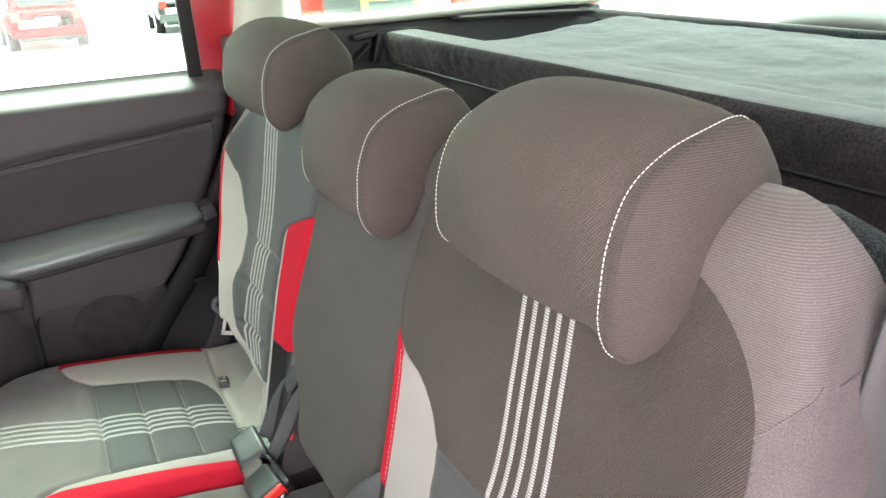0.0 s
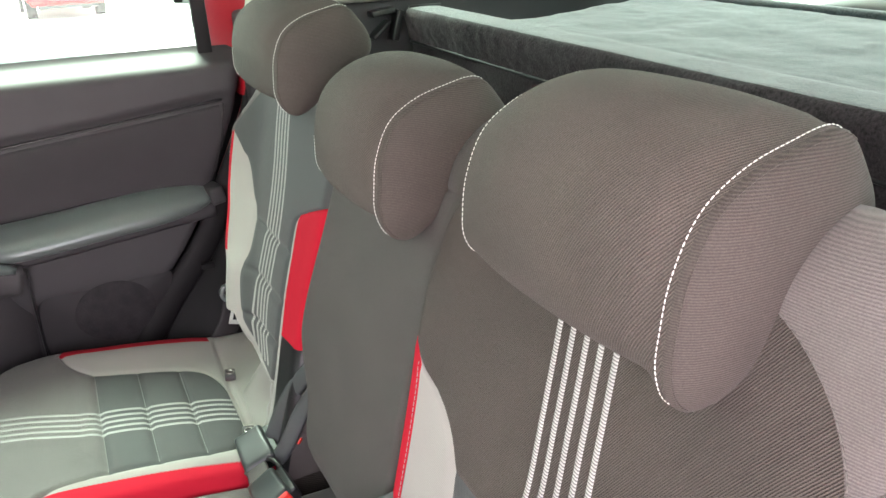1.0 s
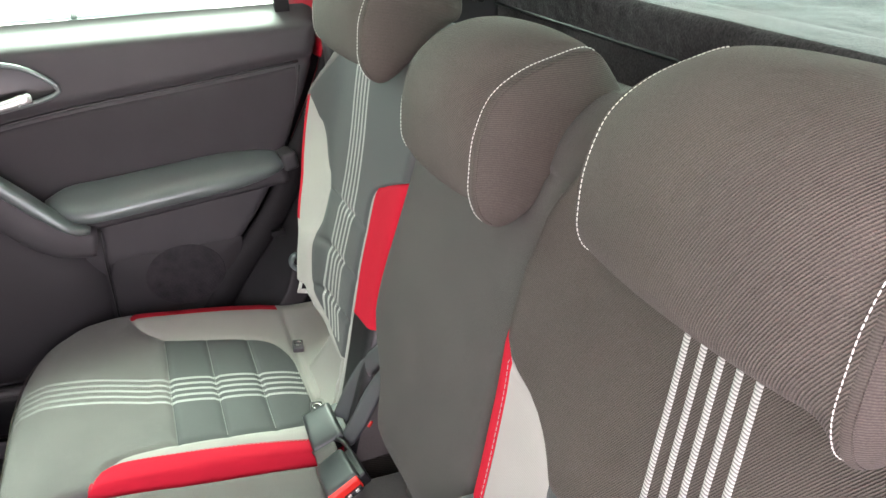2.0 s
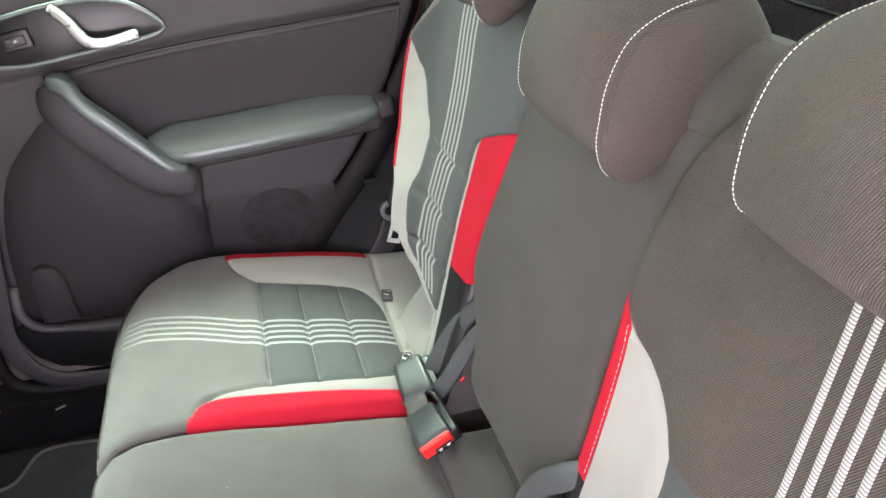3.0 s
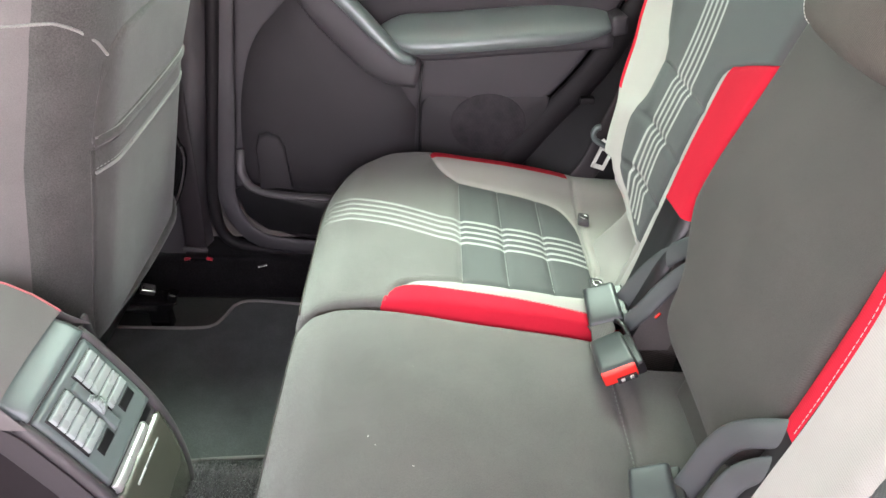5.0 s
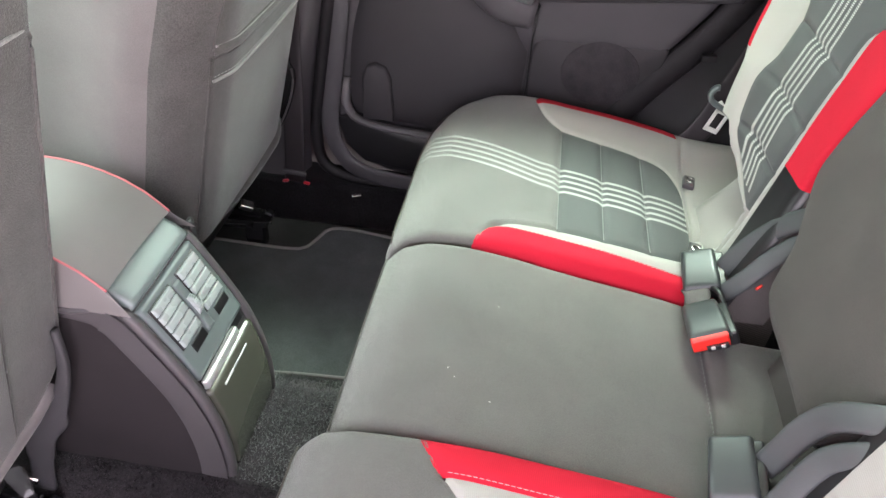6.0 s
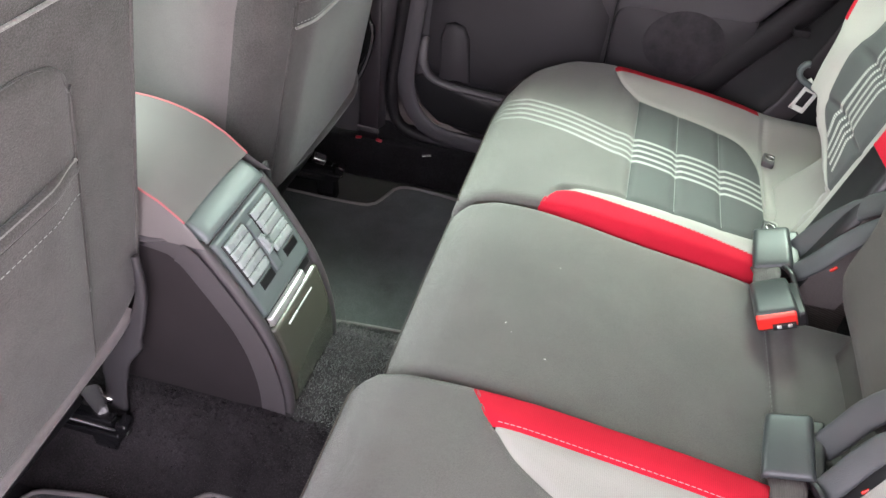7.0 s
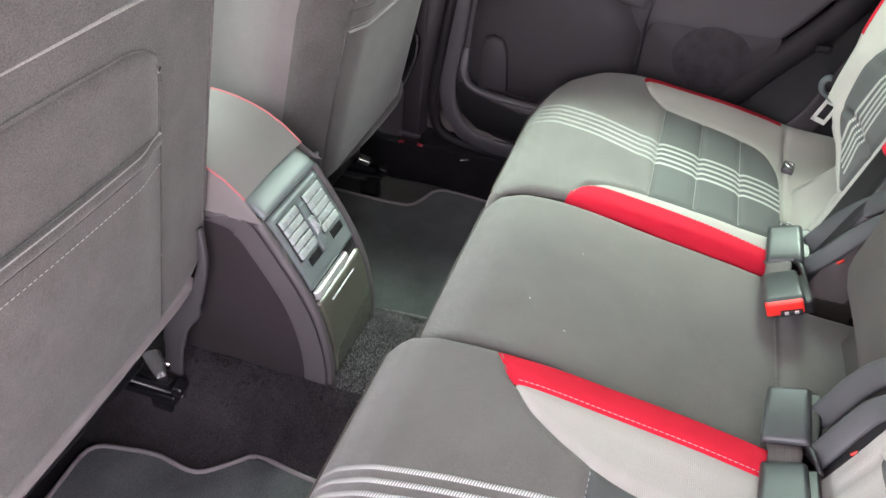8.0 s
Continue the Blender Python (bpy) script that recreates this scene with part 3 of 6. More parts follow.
def insert_face(t, s):
    # cloth field between the groove and the armrest
    x = -0.10 + 0.545 * t
    lo = curve_of((-0.10, 0.68), (-0.06, 0.62), (0.0, 0.560), (0.1, 0.560), (0.25, 0.580), (0.40, 0.60), (0.445, 0.70))(x)
    hi = GROOVE(x) - 0.012
    z = lo + (hi - lo) * s
    return (x, door_depth(x, z) - 0.004 + rounding(min(s, 1 - s) * (hi - lo), 0.008), z)


part("insert", sheet(insert_face, ease(40), ease(16)), M["insert"], door, "dark cloth insert")
arm_path = spline([(-0.010, 0.640, 0.594), (0.05, 0.636, 0.588), (0.12, 0.637, 0.591), (0.20, 0.643, 0.596), (0.29, 0.652, 0.600), (0.355, 0.660, 0.602), (0.395, 0.666, 0.603)], 30)
part("armrest", tube([p + Vector((0, 0.006, 0)) for p in arm_path], [0.010, 0.024, 0.036, 0.042, 0.045] + [0.046] * 17 + [0.045, 0.044, 0.042, 0.040, 0.037, 0.033, 0.028, 0.020], [0.006, 0.011, 0.015, 0.017, 0.018] + [0.0185] * 18 + [0.018, 0.017, 0.016, 0.015, 0.014, 0.012, 0.009], sides=32, up=(0, -0.42, 1), power=2.7), M["arm"], door, "satin grey padded armrest")
part("armrest_base", tube([p + Vector((0, 0.026, -0.028)) for p in arm_path], 0.040, 0.020, sides=20, power=3.2), M["trim"], door)
part("armrest_cap", block((0.03, 0.05, 0.035), pose(0.405, 0.672, 0.602, 0, -8, 8), 0.008), M["trim"], door)
grab = spline([(-0.132, 0.660, 0.712), (-0.112, 0.640, 0.703), (-0.092, 0.628, 0.675), (-0.050, 0.618, 0.634), (-0.012, 0.608, 0.597), (0.022, 0.602, 0.566), (0.050, 0.604, 0.552)], 30)
part("grab_handle", tube(grab, [0.011, 0.014, 0.015, 0.015, 0.014, 0.013] + [0.0122] * 12 + [0.0118 - 0.0005 * k for k in range(12)], [0.010, 0.018] + [0.022] * 24 + [0.020, 0.017, 0.013, 0.008], sides=24, up=(-0.3, 1, 0.25), power=3.2), M["arm"], door, "satin grey diagonal grab handle")
band = spline([(-0.146, 0.678, 0.688), (-0.128, 0.660, 0.672), (-0.108, 0.650, 0.640), (-0.066, 0.640, 0.598), (-0.028, 0.632, 0.562), (0.010, 0.630, 0.536), (0.052, 0.634, 0.524)], 30)
part("grab_base", tube(band, [0.012, 0.022, 0.030] + [0.034] * 21 + [0.033, 0.032, 0.031, 0.030, 0.029, 0.028], [0.024, 0.028] + [0.030] * 28, sides=20, up=(0, 1, 0), power=3), M["trim"], door)


def pocket_face(r, k):
    ring = POCKET[k]
    c = Vector((-0.12, 0.40))
    p = c + (Vector(ring[:2]) - c) * r
    return (p[0], 0.686 - 0.026 * (1 - r ** 5) - 0.004, p[1])


POCKET = spline([(-0.147, 0.645, 0), (-0.205, 0.605, 0), (-0.252, 0.545, 0), (-0.282, 0.45, 0), (-0.293, 0.36, 0), (-0.292, 0.285, 0), (-0.265, 0.262, 0),
                 (-0.14, 0.250, 0), (0.0, 0.245, 0), (0.035, 0.26, 0), (0.045, 0.36, 0), (0.045, 0.45, 0), (0.0, 0.50, 0), (-0.07, 0.575, 0)], 90, closed=True)
part("pocket", sheet(pocket_face, [0.0, 0.3, 0.6, 0.8, 0.9, 0.95, 0.98, 1.0], list(range(90)), wrap_v=True), M["pocket"], door, "bulging dark map pocket")
part("pocket_lip", tube(spline([(-0.302, 0.682, 0.340), (-0.298, 0.662, 0.290), (-0.26, 0.650, 0.262), (-0.14, 0.646, 0.250), (0.0, 0.646, 0.243), (0.10, 0.66, 0.24)], 30), 0.010, 0.007, sides=12), M["trim_mid"], door)
# flat black plate painting the shade inside the open pocket
part("pocket_shade", slab([(-0.325, 0.25), (-0.31, 0.19), (-0.27, 0.152), (-0.16, 0.136), (0.0, 0.13), (0.05, 0.15), (0.1, 0.22), (0.0, 0.235), (-0.2, 0.245), (-0.29, 0.265)],
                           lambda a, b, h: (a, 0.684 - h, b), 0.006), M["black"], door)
part("bottle_hump", slab([(-0.262, 0.27), (-0.262, 0.36), (-0.252, 0.384), (-0.235, 0.39), (-0.215, 0.382), (-0.205, 0.36), (-0.20, 0.27)],
                         lambda a, b, h: (a, 0.658 - h, b), 0.012, 0.006), M["pocket"], door)
part("frame_lip", tube(spline([(-0.252, 0.684, 0.86), (-0.272, 0.681, 0.74), (-0.300, 0.674, 0.54), (-0.322, 0.666, 0.36), (-0.335, 0.660, 0.26), (-0.322, 0.655, 0.195), (-0.285, 0.652, 0.150), (-0.22, 0.650, 0.132), (-0.10, 0.65, 0.122), (0.02, 0.655, 0.118)], 60), 0.019, 0.006, sides=12, up=(0, 1, 0)), M["trim"], door)
part("speaker_panel", slab([(p[0], p[1]) for p in spline([(0.062, 0.452, 0), (0.17, 0.462, 0), (0.285, 0.468, 0), (0.302, 0.455, 0), (0.28, 0.40, 0), (0.20, 0.31, 0), (0.13, 0.25, 0), (0.07, 0.25, 0)], 60, True)],
                           lambda a, b, h: (a, 0.679 - h, b), 0.010, 0.006), M["pocket"], door)


def grille():
    out = [slab([(0.187 + 0.072 * math.cos(a), 0.405 + 0.062 * math.sin(a)) for a in [2 * math.pi * i / 48 for i in range(48)]], lambda a, b, h: (a, 0.6690 - h, b), 0.0012, 0.001)]
    for i in range(-11, 12):
        for j in range(-11, 12):
            a, b = 0.0062 * (i + 0.5 * (j % 2)), 0.0054 * j
            if (a / 0.068) ** 2 + (b / 0.058) ** 2 < 1:
                out.append(mesh([(0.187 + a - 0.0018, 0.6679, 0.405 + b), (0.187 + a, 0.6679, 0.405 + b - 0.0018), (0.187 + a + 0.0018, 0.6679, 0.405 + b), (0.187 + a, 0.6679, 0.405 + b + 0.0018), (0.187 + a, 0.6668, 0.405 + b)],
                                [(0, 1, 4), (1, 2, 4), (2, 3, 4), (3, 0, 4)]))
    return joined(out)


part("speaker_grille", grille(), M["grille"], door, "round dark speaker grille")
part("seam", tube([(0.052, 0.664, 0.25), (0.054, 0.664, 0.36), (0.056, 0.662, 0.46), (0.062, 0.648, 0.53)], 0.002, sides=6, up=(0, 1, 0)), M["black"], door)
bezel = spline([(-0.235, 0.742, 0), (-0.165, 0.735, 0), (-0.07, 0.748, 0), (0.02, 0.762, 0), (0.052, 0.774, 0), (0.045, 0.790, 0), (0.005, 0.818, 0), (-0.05, 0.828, 0), (-0.12, 0.822, 0), (-0.20, 0.805, 0), (-0.245, 0.795, 0), (-0.25, 0.765, 0)], 60, True)
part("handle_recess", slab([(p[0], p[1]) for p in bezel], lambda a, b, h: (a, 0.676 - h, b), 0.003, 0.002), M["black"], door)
part("handle_bezel", tube([(p[0], 0.671, p[1]) for p in bezel + bezel[:1]], 0.0042, 0.004, sides=10, up=(0, 1, 0)), M["arm"], door, "satin grey bezel")
part("door_pull", tube(spline([(-0.105, 0.668, 0.818), (-0.085, 0.655, 0.80), (-0.065, 0.645, 0.772), (-0.04, 0.643, 0.765), (0.0, 0.645, 0.772), (0.012, 0.648, 0.774)], 24), [0.008] * 24, [0.012] * 24, sides=14, up=(0, 1, 0), power=3), M["silver"], door, "silver door release lever")
switch = part("window_switch", block((0.045, 0.012, 0.030), pose(-0.166, 0.668, 0.776, 0, -10, 0), 0.004), M["black"], door, "black window switch")
part("switch_key", block((0.030, 0.010, 0.016), pose(-0.166, 0.662, 0.776, 10, -10, 0), 0.004), M["trim_mid"], switch)
# small emblem on the switch key
part("switch_mark", block((0.006, 0.002, 0.005), pose(-0.166, 0.6565, 0.777, 0, -10, 0), 0.0), M["silver"], switch)
part("insert_line", tube([(x, door_depth(x, GROOVE(x) - 0.005) - 0.0015, GROOVE(x) - 0.005) for x in [-0.150 + 0.602 * i / 40 for i in range(41)]], 0.0030, 0.0035, sides=8, up=(0, 1, 0)), M["black"], door)
# groove that frames the cloth insert towards the rear
part("insert_line", tube([(x, door_depth(x, z) - 0.0035, z) for x, z in ((0.452, 0.770), (0.450, 0.755), (0.440, 0.715), (0.426, 0.66), (0.412, 0.615))], 0.0022, sides=6, up=(0, 1, 0)), M["black"], door)

# front belt hanging on the centre pillar
front_belt = thing("seat_belt", (-0.41, 0.64, 0.11), "dark front seat belt hanging on the centre pillar", "seat belt")
part("webbing", tube(spline([(-0.375, 0.632, 0.80), (-0.392, 0.630, 0.50), (-0.400, 0.630, 0.30), (-0.411, 0.632, 0.135), (-0.412, 0.630, 0.112)], 30), 0.0225, 0.0014, sides=10, up=(0, 1, 0), power=5), M["belt_dark"], front_belt)
part("anchor", block((0.050, 0.006, 0.010), pose(-0.411, 0.628, 0.135, 0, 4, 0), 0.002), M["trim_mid"], front_belt, "dark anchor plate")
for dx in (-0.020, 0.026):
    part("red_clip", block((0.014, 0.007, 0.006), pose(-0.411 + dx, 0.624, 0.1145, 0, 10 * dx / 0.02, 0), 0.003), M["paint"], front_belt, "red plastic clip")
part("steel_tag", block((0.020, 0.007, 0.003), pose(-0.27, 0.60, 0.1145, 0, 0, 24), 0.001), M["steel"], front_belt, "small bright steel tag")



# ---- rear seats ----
EDGE_IN, EDGE_OUT = 0.166, 0.622
TOP = curve_of((-0.10, 0.356), (-0.06, 0.371), (0.0, 0.374), (0.06, 0.371), (0.13, 0.362), (0.22, 0.349), (0.30, 0.333), (0.36, 0.318), (0.44, 0.312))
FRONT = spline([(-0.112, 0.10, 0), (-0.126, 0.20, 0), (-0.130, 0.27, 0), (-0.124, 0.325, 0), (-0.10, 0.356, 0)], 16)
CORNER = curve_of((0.42, 0.0), (0.50, 0.006), (0.555, 0.018), (0.60, 0.045), (0.625, 0.085))
SEAMS = (0.127, 0.195, 0.263)
FAR_COVER = dict(
    d_lo=curve_of((-0.2, EDGE_IN), (0.0, EDGE_IN), (0.035, 0.205), (0.087, 0.219), (0.13, 0.223), (0.25, 0.222), (0.30, 0.226), (0.32, 0.238), (0.328, 0.260), (0.331, 0.305)),
    d_hi=curve_of((-0.2, EDGE_OUT), (0.05, EDGE_OUT), (0.062, 0.600), (0.094, 0.545), (0.135, 0.515), (0.213, 0.502), (0.28, 0.490), (0.305, 0.474), (0.320, 0.445), (0.328, 0.410), (0.331, 0.305)),
    r_hi=curve_of((0.0, EDGE_IN), (0.035, 0.205), (0.10, 0.204), (0.32, 0.190), (0.44, 0.184)),
    ro_lo=curve_of((0.05, EDGE_OUT), (0.065, 0.586), (0.44, 0.578)),
    crest=curve_of((0.30, 0.215), (0.42, 0.230), (0.50, 0.240), (0.60, 0.262), (0.667, 0.274), (0.72, 0.274)),
    q_lo=curve_of((0.415, 0.247), (0.50, 0.254), (0.60, 0.275), (0.650, 0.286), (0.660, 0.283), (0.667, 0.274), (0.686, 0.235), (0.705, 0.184)),
    br_hi=curve_of((0.49, 0.239), (0.60, 0.262), (0.667, 0.274), (0.686, 0.235), (0.705, 0.184)),
    q_hi=curve_of((0.415, 0.247), (0.422, 0.285), (0.431, 0.322), (0.45, 0.368), (0.488, 0.403), (0.533, 0.431), (0.58, 0.452), (0.608, 0.465), (0.626, 0.480), (0.640, 0.502), (0.685, 0.545), (0.745, 0.602)),
    b_out=curve_of((0.30, 0.390), (0.38, 0.400), (0.42, 0.409), (0.456, 0.421), (0.502, 0.450), (0.54, 0.474), (0.56, 0.502), (0.585, 0.522), (0.614, 0.542), (0.65, 0.576), (0.70, 0.602), (0.76, 0.614), (0.80, 0.612), (0.89, 0.596)),
    stripe=curve_of((0.42, 0.300), (0.45, 0.318), (0.475, 0.334), (0.54, 0.354), (0.608, 0.370), (0.70, 0.400), (0.80, 0.440), (0.90, 0.46)),
    b_in=curve_of((0.30, 0.150), (0.42, 0.160), (0.50, 0.178), (0.60, 0.184), (0.80, 0.184), (0.89, 0.186)), ridge=0.0, wing=0.036, fade=(0.74, 0.88), rise=0.0, corner=0.085, corner_in=0.085, roll=0.0, peak=0.004, s_out=curve_of((0.49, 0.440), (0.56, 0.502), (0.585, 0.522), (0.614, 0.542), (0.65, 0.576), (0.70, 0.602), (0.76, 0.614), (0.80, 0.612), (0.89, 0.596)), q_top=0.608, c_top=0.742, rim=0.015, r_low=0.556, edge=0.007, fwd=0.014, lip=0.60,
    c_stripe=curve_of((-0.13, 0.432), (-0.09, 0.421), (0.02, 0.389), (0.127, 0.358), (0.33, 0.340)))
NEAR_COVER = dict(
    FAR_COVER,
    d_lo=curve_of((-0.2, EDGE_IN), (0.0, EDGE_IN), (0.032, 0.209), (0.06, 0.240), (0.111, 0.270), (0.16, 0.288), (0.25, 0.300), (0.30, 0.312), (0.331, 0.36)),
    d_hi=curve_of((-0.2, EDGE_OUT), (0.0, EDGE_OUT), (0.04, 0.585), (0.10, 0.565), (0.25, 0.560), (0.30, 0.545), (0.331, 0.36)),
    r_hi=curve_of((0.0, EDGE_IN), (0.032, 0.209), (0.10, 0.211), (0.30, 0.212), (0.44, 0.212)),
    crest=curve_of((0.30, 0.197), (0.48, 0.186), (0.60, 0.169), (0.650, 0.155), (0.667, 0.130), (0.69, 0.123), (0.72, 0.122)),
    q_lo=curve_of((0.415, 0.215), (0.43, 0.238), (0.48, 0.262), (0.53, 0.269), (0.565, 0.266), (0.588, 0.256), (0.605, 0.241), (0.623, 0.216), (0.638, 0.185), (0.650, 0.150), (0.667, 0.131), (0.690, 0.123), (0.705, 0.122)),
    stripe=curve_of((0.42, 0.372), (0.54, 0.384), (0.608, 0.388), (0.70, 0.375), (0.77, 0.364), (0.90, 0.345)),
    br_hi=curve_of((0.49, 0.185), (0.60, 0.169), (0.650, 0.155), (0.667, 0.130), (0.690, 0.123), (0.705, 0.122)),
    q_hi=curve_of((0.415, 0.247), (0.422, 0.30), (0.432, 0.375), (0.45, 0.44), (0.48, 0.475), (0.53, 0.497), (0.56, 0.500), (0.588, 0.492), (0.63, 0.508), (0.66, 0.548), (0.69, 0.605)),
    b_out=curve_of((0.30, 0.47), (0.38, 0.475), (0.42, 0.495), (0.45, 0.53), (0.50, 0.575), (0.55, 0.598), (0.70, 0.604), (0.80, 0.597), (0.89, 0.582)),
    b_in=curve_of((0.30, 0.165), (0.48, 0.155), (0.60, 0.138), (0.68, 0.124), (0.76, 0.121), (0.89, 0.128)), ridge=0.004, wing=0.030, fade=(0.66, 0.80), rise=0.007, corner=0.074, corner_in=0.125, roll=0.014, q_top=0.588, c_top=0.684, rim=0.027, r_low=0.50, edge=0.03, fwd=-0.010, lip=0.0, c_stripe=curve_of((-0.13, 0.397), (-0.09, 0.391), (0.02, 0.374), (0.127, 0.357), (0.33, 0.340)), peak=0.035, s_out=curve_of((0.30, 0.47), (0.50, 0.575), (0.55, 0.592), (0.70, 0.593), (0.80, 0.587), (0.89, 0.572)))
K = dict(FAR_COVER)
STRIPES = [(k - 2) * 0.0153 for k in range(5)]


def cushion_point(x, z, y, lift=0.0):
    """A point of an outer cushion; x, z on its middle profile."""
    e_in, e_out = y - EDGE_IN, EDGE_OUT - y
    top = smooth(-0.13, -0.05, x)
    dz = -(rounding(e_in, 0.011) + rounding(e_out, 0.014)) * top
    dz += 0.012 * math.exp(-((y - 0.575) / 0.04) ** 2) * smooth(0.0, 0.12, x)
    dz += 0.006 * math.exp(-((y - 0.20) / 0.025) ** 2) * smooth(0.0, 0.06, x)
    if x < 0.335:
        inside = smooth(-0.01, 0.02, y - K["d_lo"](x)) * smooth(-0.01, 0.02, K["d_hi"](x) - y)
        for s in SEAMS:
            dz -= 0.0036 * inside * math.exp(-((x - s) / 0.0045) ** 2)
        if x > 0.10:
            dz += 0.0022 * inside * abs(math.sin((x - SEAMS[0]) / 0.068 * math.pi))
    if x > 0.0:
        for b in (K["d_lo"](x), K["d_hi"](x), K["r_hi"](x)):
            dz -= 0.0035 * math.exp(-((y - b) / 0.005) ** 2) * smooth(0.0, 0.04, x)
    dz -= 0.006 * math.exp(-((x - 0.337 - 0.05 * max(y - 0.44, 0.0)) / 0.0045) ** 2) * smooth(0.24, 0.28, y) * (1 - smooth(0.57, 0.60, y))
    shift = (CORNER(y) + 0.005 * (1 - smooth(0.0, 0.02, e_in))) * (1 - smooth(-0.1, 0.16, x))
    dx = rounding(e_in, 0.009) * (1 - top) + rounding(e_out, 0.02) * (1 - top)
    return Vector((x + shift + dx + K["fwd"] * (1 - smooth(-0.08, 0.10, x)) - lift * (1 - top), y, z + dz + lift * top))


def cushion_rows(x0):
    xs = sorted(set([round(-0.10 + 0.54 * i / 60, 4) for i in range(61)] + [round(s + d, 4) for s in SEAMS for d in (-0.012, -0.007, -0.003, 0, 0.003, 0.007, 0.012)]
                    + [0.0, 0.05, 0.035, 0.32, 0.325, 0.328, 0.331, 0.334, 0.337, 0.340, 0.343, 0.347] + [round(0.0025 * i, 4) for i in range(28)]))
    rows = [(p[0], p[1]) for p in FRONT[:-1]] if x0 < -0.05 else []
    return rows + [(x, TOP(x)) for x in xs if x >= x0]


def outer_cushion(seat, s):
    def flip(p):
        return Vector((p[0], s * p[1], p[2]))

    def strip(x0, lo, hi, n, x1=0.44):
        rows = [r for r in cushion_rows(x0) if r[0] <= x1]
        return sheet(lambda r, t: flip(cushion_point(r[0], r[1], lo(r[0]) + (hi(r[0]) - lo(r[0])) * t)), rows, ease(n))
    part("cushion_front", strip(-0.2, K["d_lo"], K["d_hi"], 40, SEAMS[0]), M["seat_cloth"], seat, "smooth grey cushion front")
    body = part("cushion", strip(SEAMS[0], K["d_lo"], K["d_hi"], 40, 0.331), M["quilt"], seat, "slate grey quilted cushion centre")
    part("cushion_pad", span((-0.10, min(s * 0.175, s * 0.60), 0.06), (0.43, max(s * 0.175, s * 0.60), 0.30), bevel=0.02), M["black"], seat)
    part("cushion_bolster", strip(0.035, K["r_hi"], K["d_lo"], 10), M["cream"], seat, "pale grey bolster")
    part("cushion_bolster", strip(0.05, K["d_hi"], K["ro_lo"], 16), M["cream"], seat, "pale grey bolster")
    part("cushion_edge", strip(0.0, lambda x: EDGE_IN, K["r_hi"], 10), M["red"], seat, "red cloth edge panel")
    part("cushion_edge", sheet(lambda r, t: flip(cushion_point(r[0], r[1], EDGE_IN) + Vector((0, -0.003 * math.sin(math.pi * min(t * 2, 1) / 2), -0.045 * t))), [r for r in cushion_rows(-0.2) if 0.0 <= r[0] <= 0.36], [0, 0.1, 0.3, 1.0]), M["red"], seat, "red cloth edge panel")
    part("cushion_edge", strip(0.05, K["ro_lo"], lambda x: EDGE_OUT, 8, 0.334), M["red"], seat, "red cloth edge panel")
    part("rear_flap", strip(0.334, K["ro_lo"], lambda x: EDGE_OUT, 8), M["cream"], seat)

    def wall(y, yb, x0, x1):
        rows = [r for r in cushion_rows(-0.2) if x0 <= r[0] <= x1]
        return sheet(lambda r, t: flip(cushion_point(r[0], r[1], y).lerp(Vector((cushion_point(r[0], r[1], y)[0], yb, 0.06)), t)), rows, [0, 0.1, 0.4, 1.0])
    part("cushion_side", wall(EDGE_IN, 0.172, -0.2, 0.44), M["cloth"], seat)
    part("cushion_side", wall(EDGE_OUT, 0.612, -0.2, 0.44), M["cloth"], seat)
    for d in STRIPES:
        rows = cushion_rows(-0.2)[9:]
        part("stripe", sheet(lambda r, t: flip(cushion_point(r[0], r[1], K["c_stripe"](r[0]) + d + (t - 0.5) * 0.0066, 0.0010 - 0.0012 * (2 * t - 1) ** 4)),
                             [r for r in rows if r[0] < 0.330], [0, 0.2, 0.5, 0.8, 1.0]), M["stripe_seat"], seat, "white woven stripe")
    seam_xs = [0.036 + 0.324 * i / 80 for i in range(81)]
    part("stitching", stitches([flip(cushion_point(x, TOP(x), K["r_hi"](x) - 0.004, 0.0008)) for x in seam_xs], 0.005, 0.0012, 0.00036), M["grey_thread"], seat, "white thread stitching")
    for k, sx in enumerate(SEAMS):
        lo, hi = K["d_lo"](sx) + 0.006, K["d_hi"](sx) - 0.006
        part("quilt_stitching", stitches([flip(cushion_point(sx, TOP(sx), lo + (hi - lo) * i / 50, 0.0008)) for i in range(51)], 0.004, 0.003, 0.0005), M["grey_thread"], seat)
    part("front_piping", tube([flip(cushion_point(-0.119, 0.338, y, 0.001)) for y in [EDGE_IN + 0.012 + (EDGE_OUT - EDGE_IN - 0.03) * i / 30 for i in range(31)]], 0.0012, sides=8), M["cloth"], seat)
    return body


# back: front surface as x over (y, z)
B_TOP, B_LOW = 0.890, 0.30


def SHOULDER(z):
    """Where the ribbed shoulder panel meets the front panel."""
    return K["s_out"](z) - 0.604 + SHOULDER_LINE(z)


SHOULDER_LINE = curve_of((0.60, 0.606), (0.66, 0.604), (0.70, 0.598), (0.772, 0.582), (0.80, 0.566), (0.825, 0.540), (0.845, 0.508), (0.865, 0.465), (0.89, 0.40))


SEAM_LINE = curve_of((0.0, 0.7665), (0.3, 0.7767), (0.6, 0.7908), (0.75, 0.8014), (0.9, 0.8178), (1.0, 0.8504))


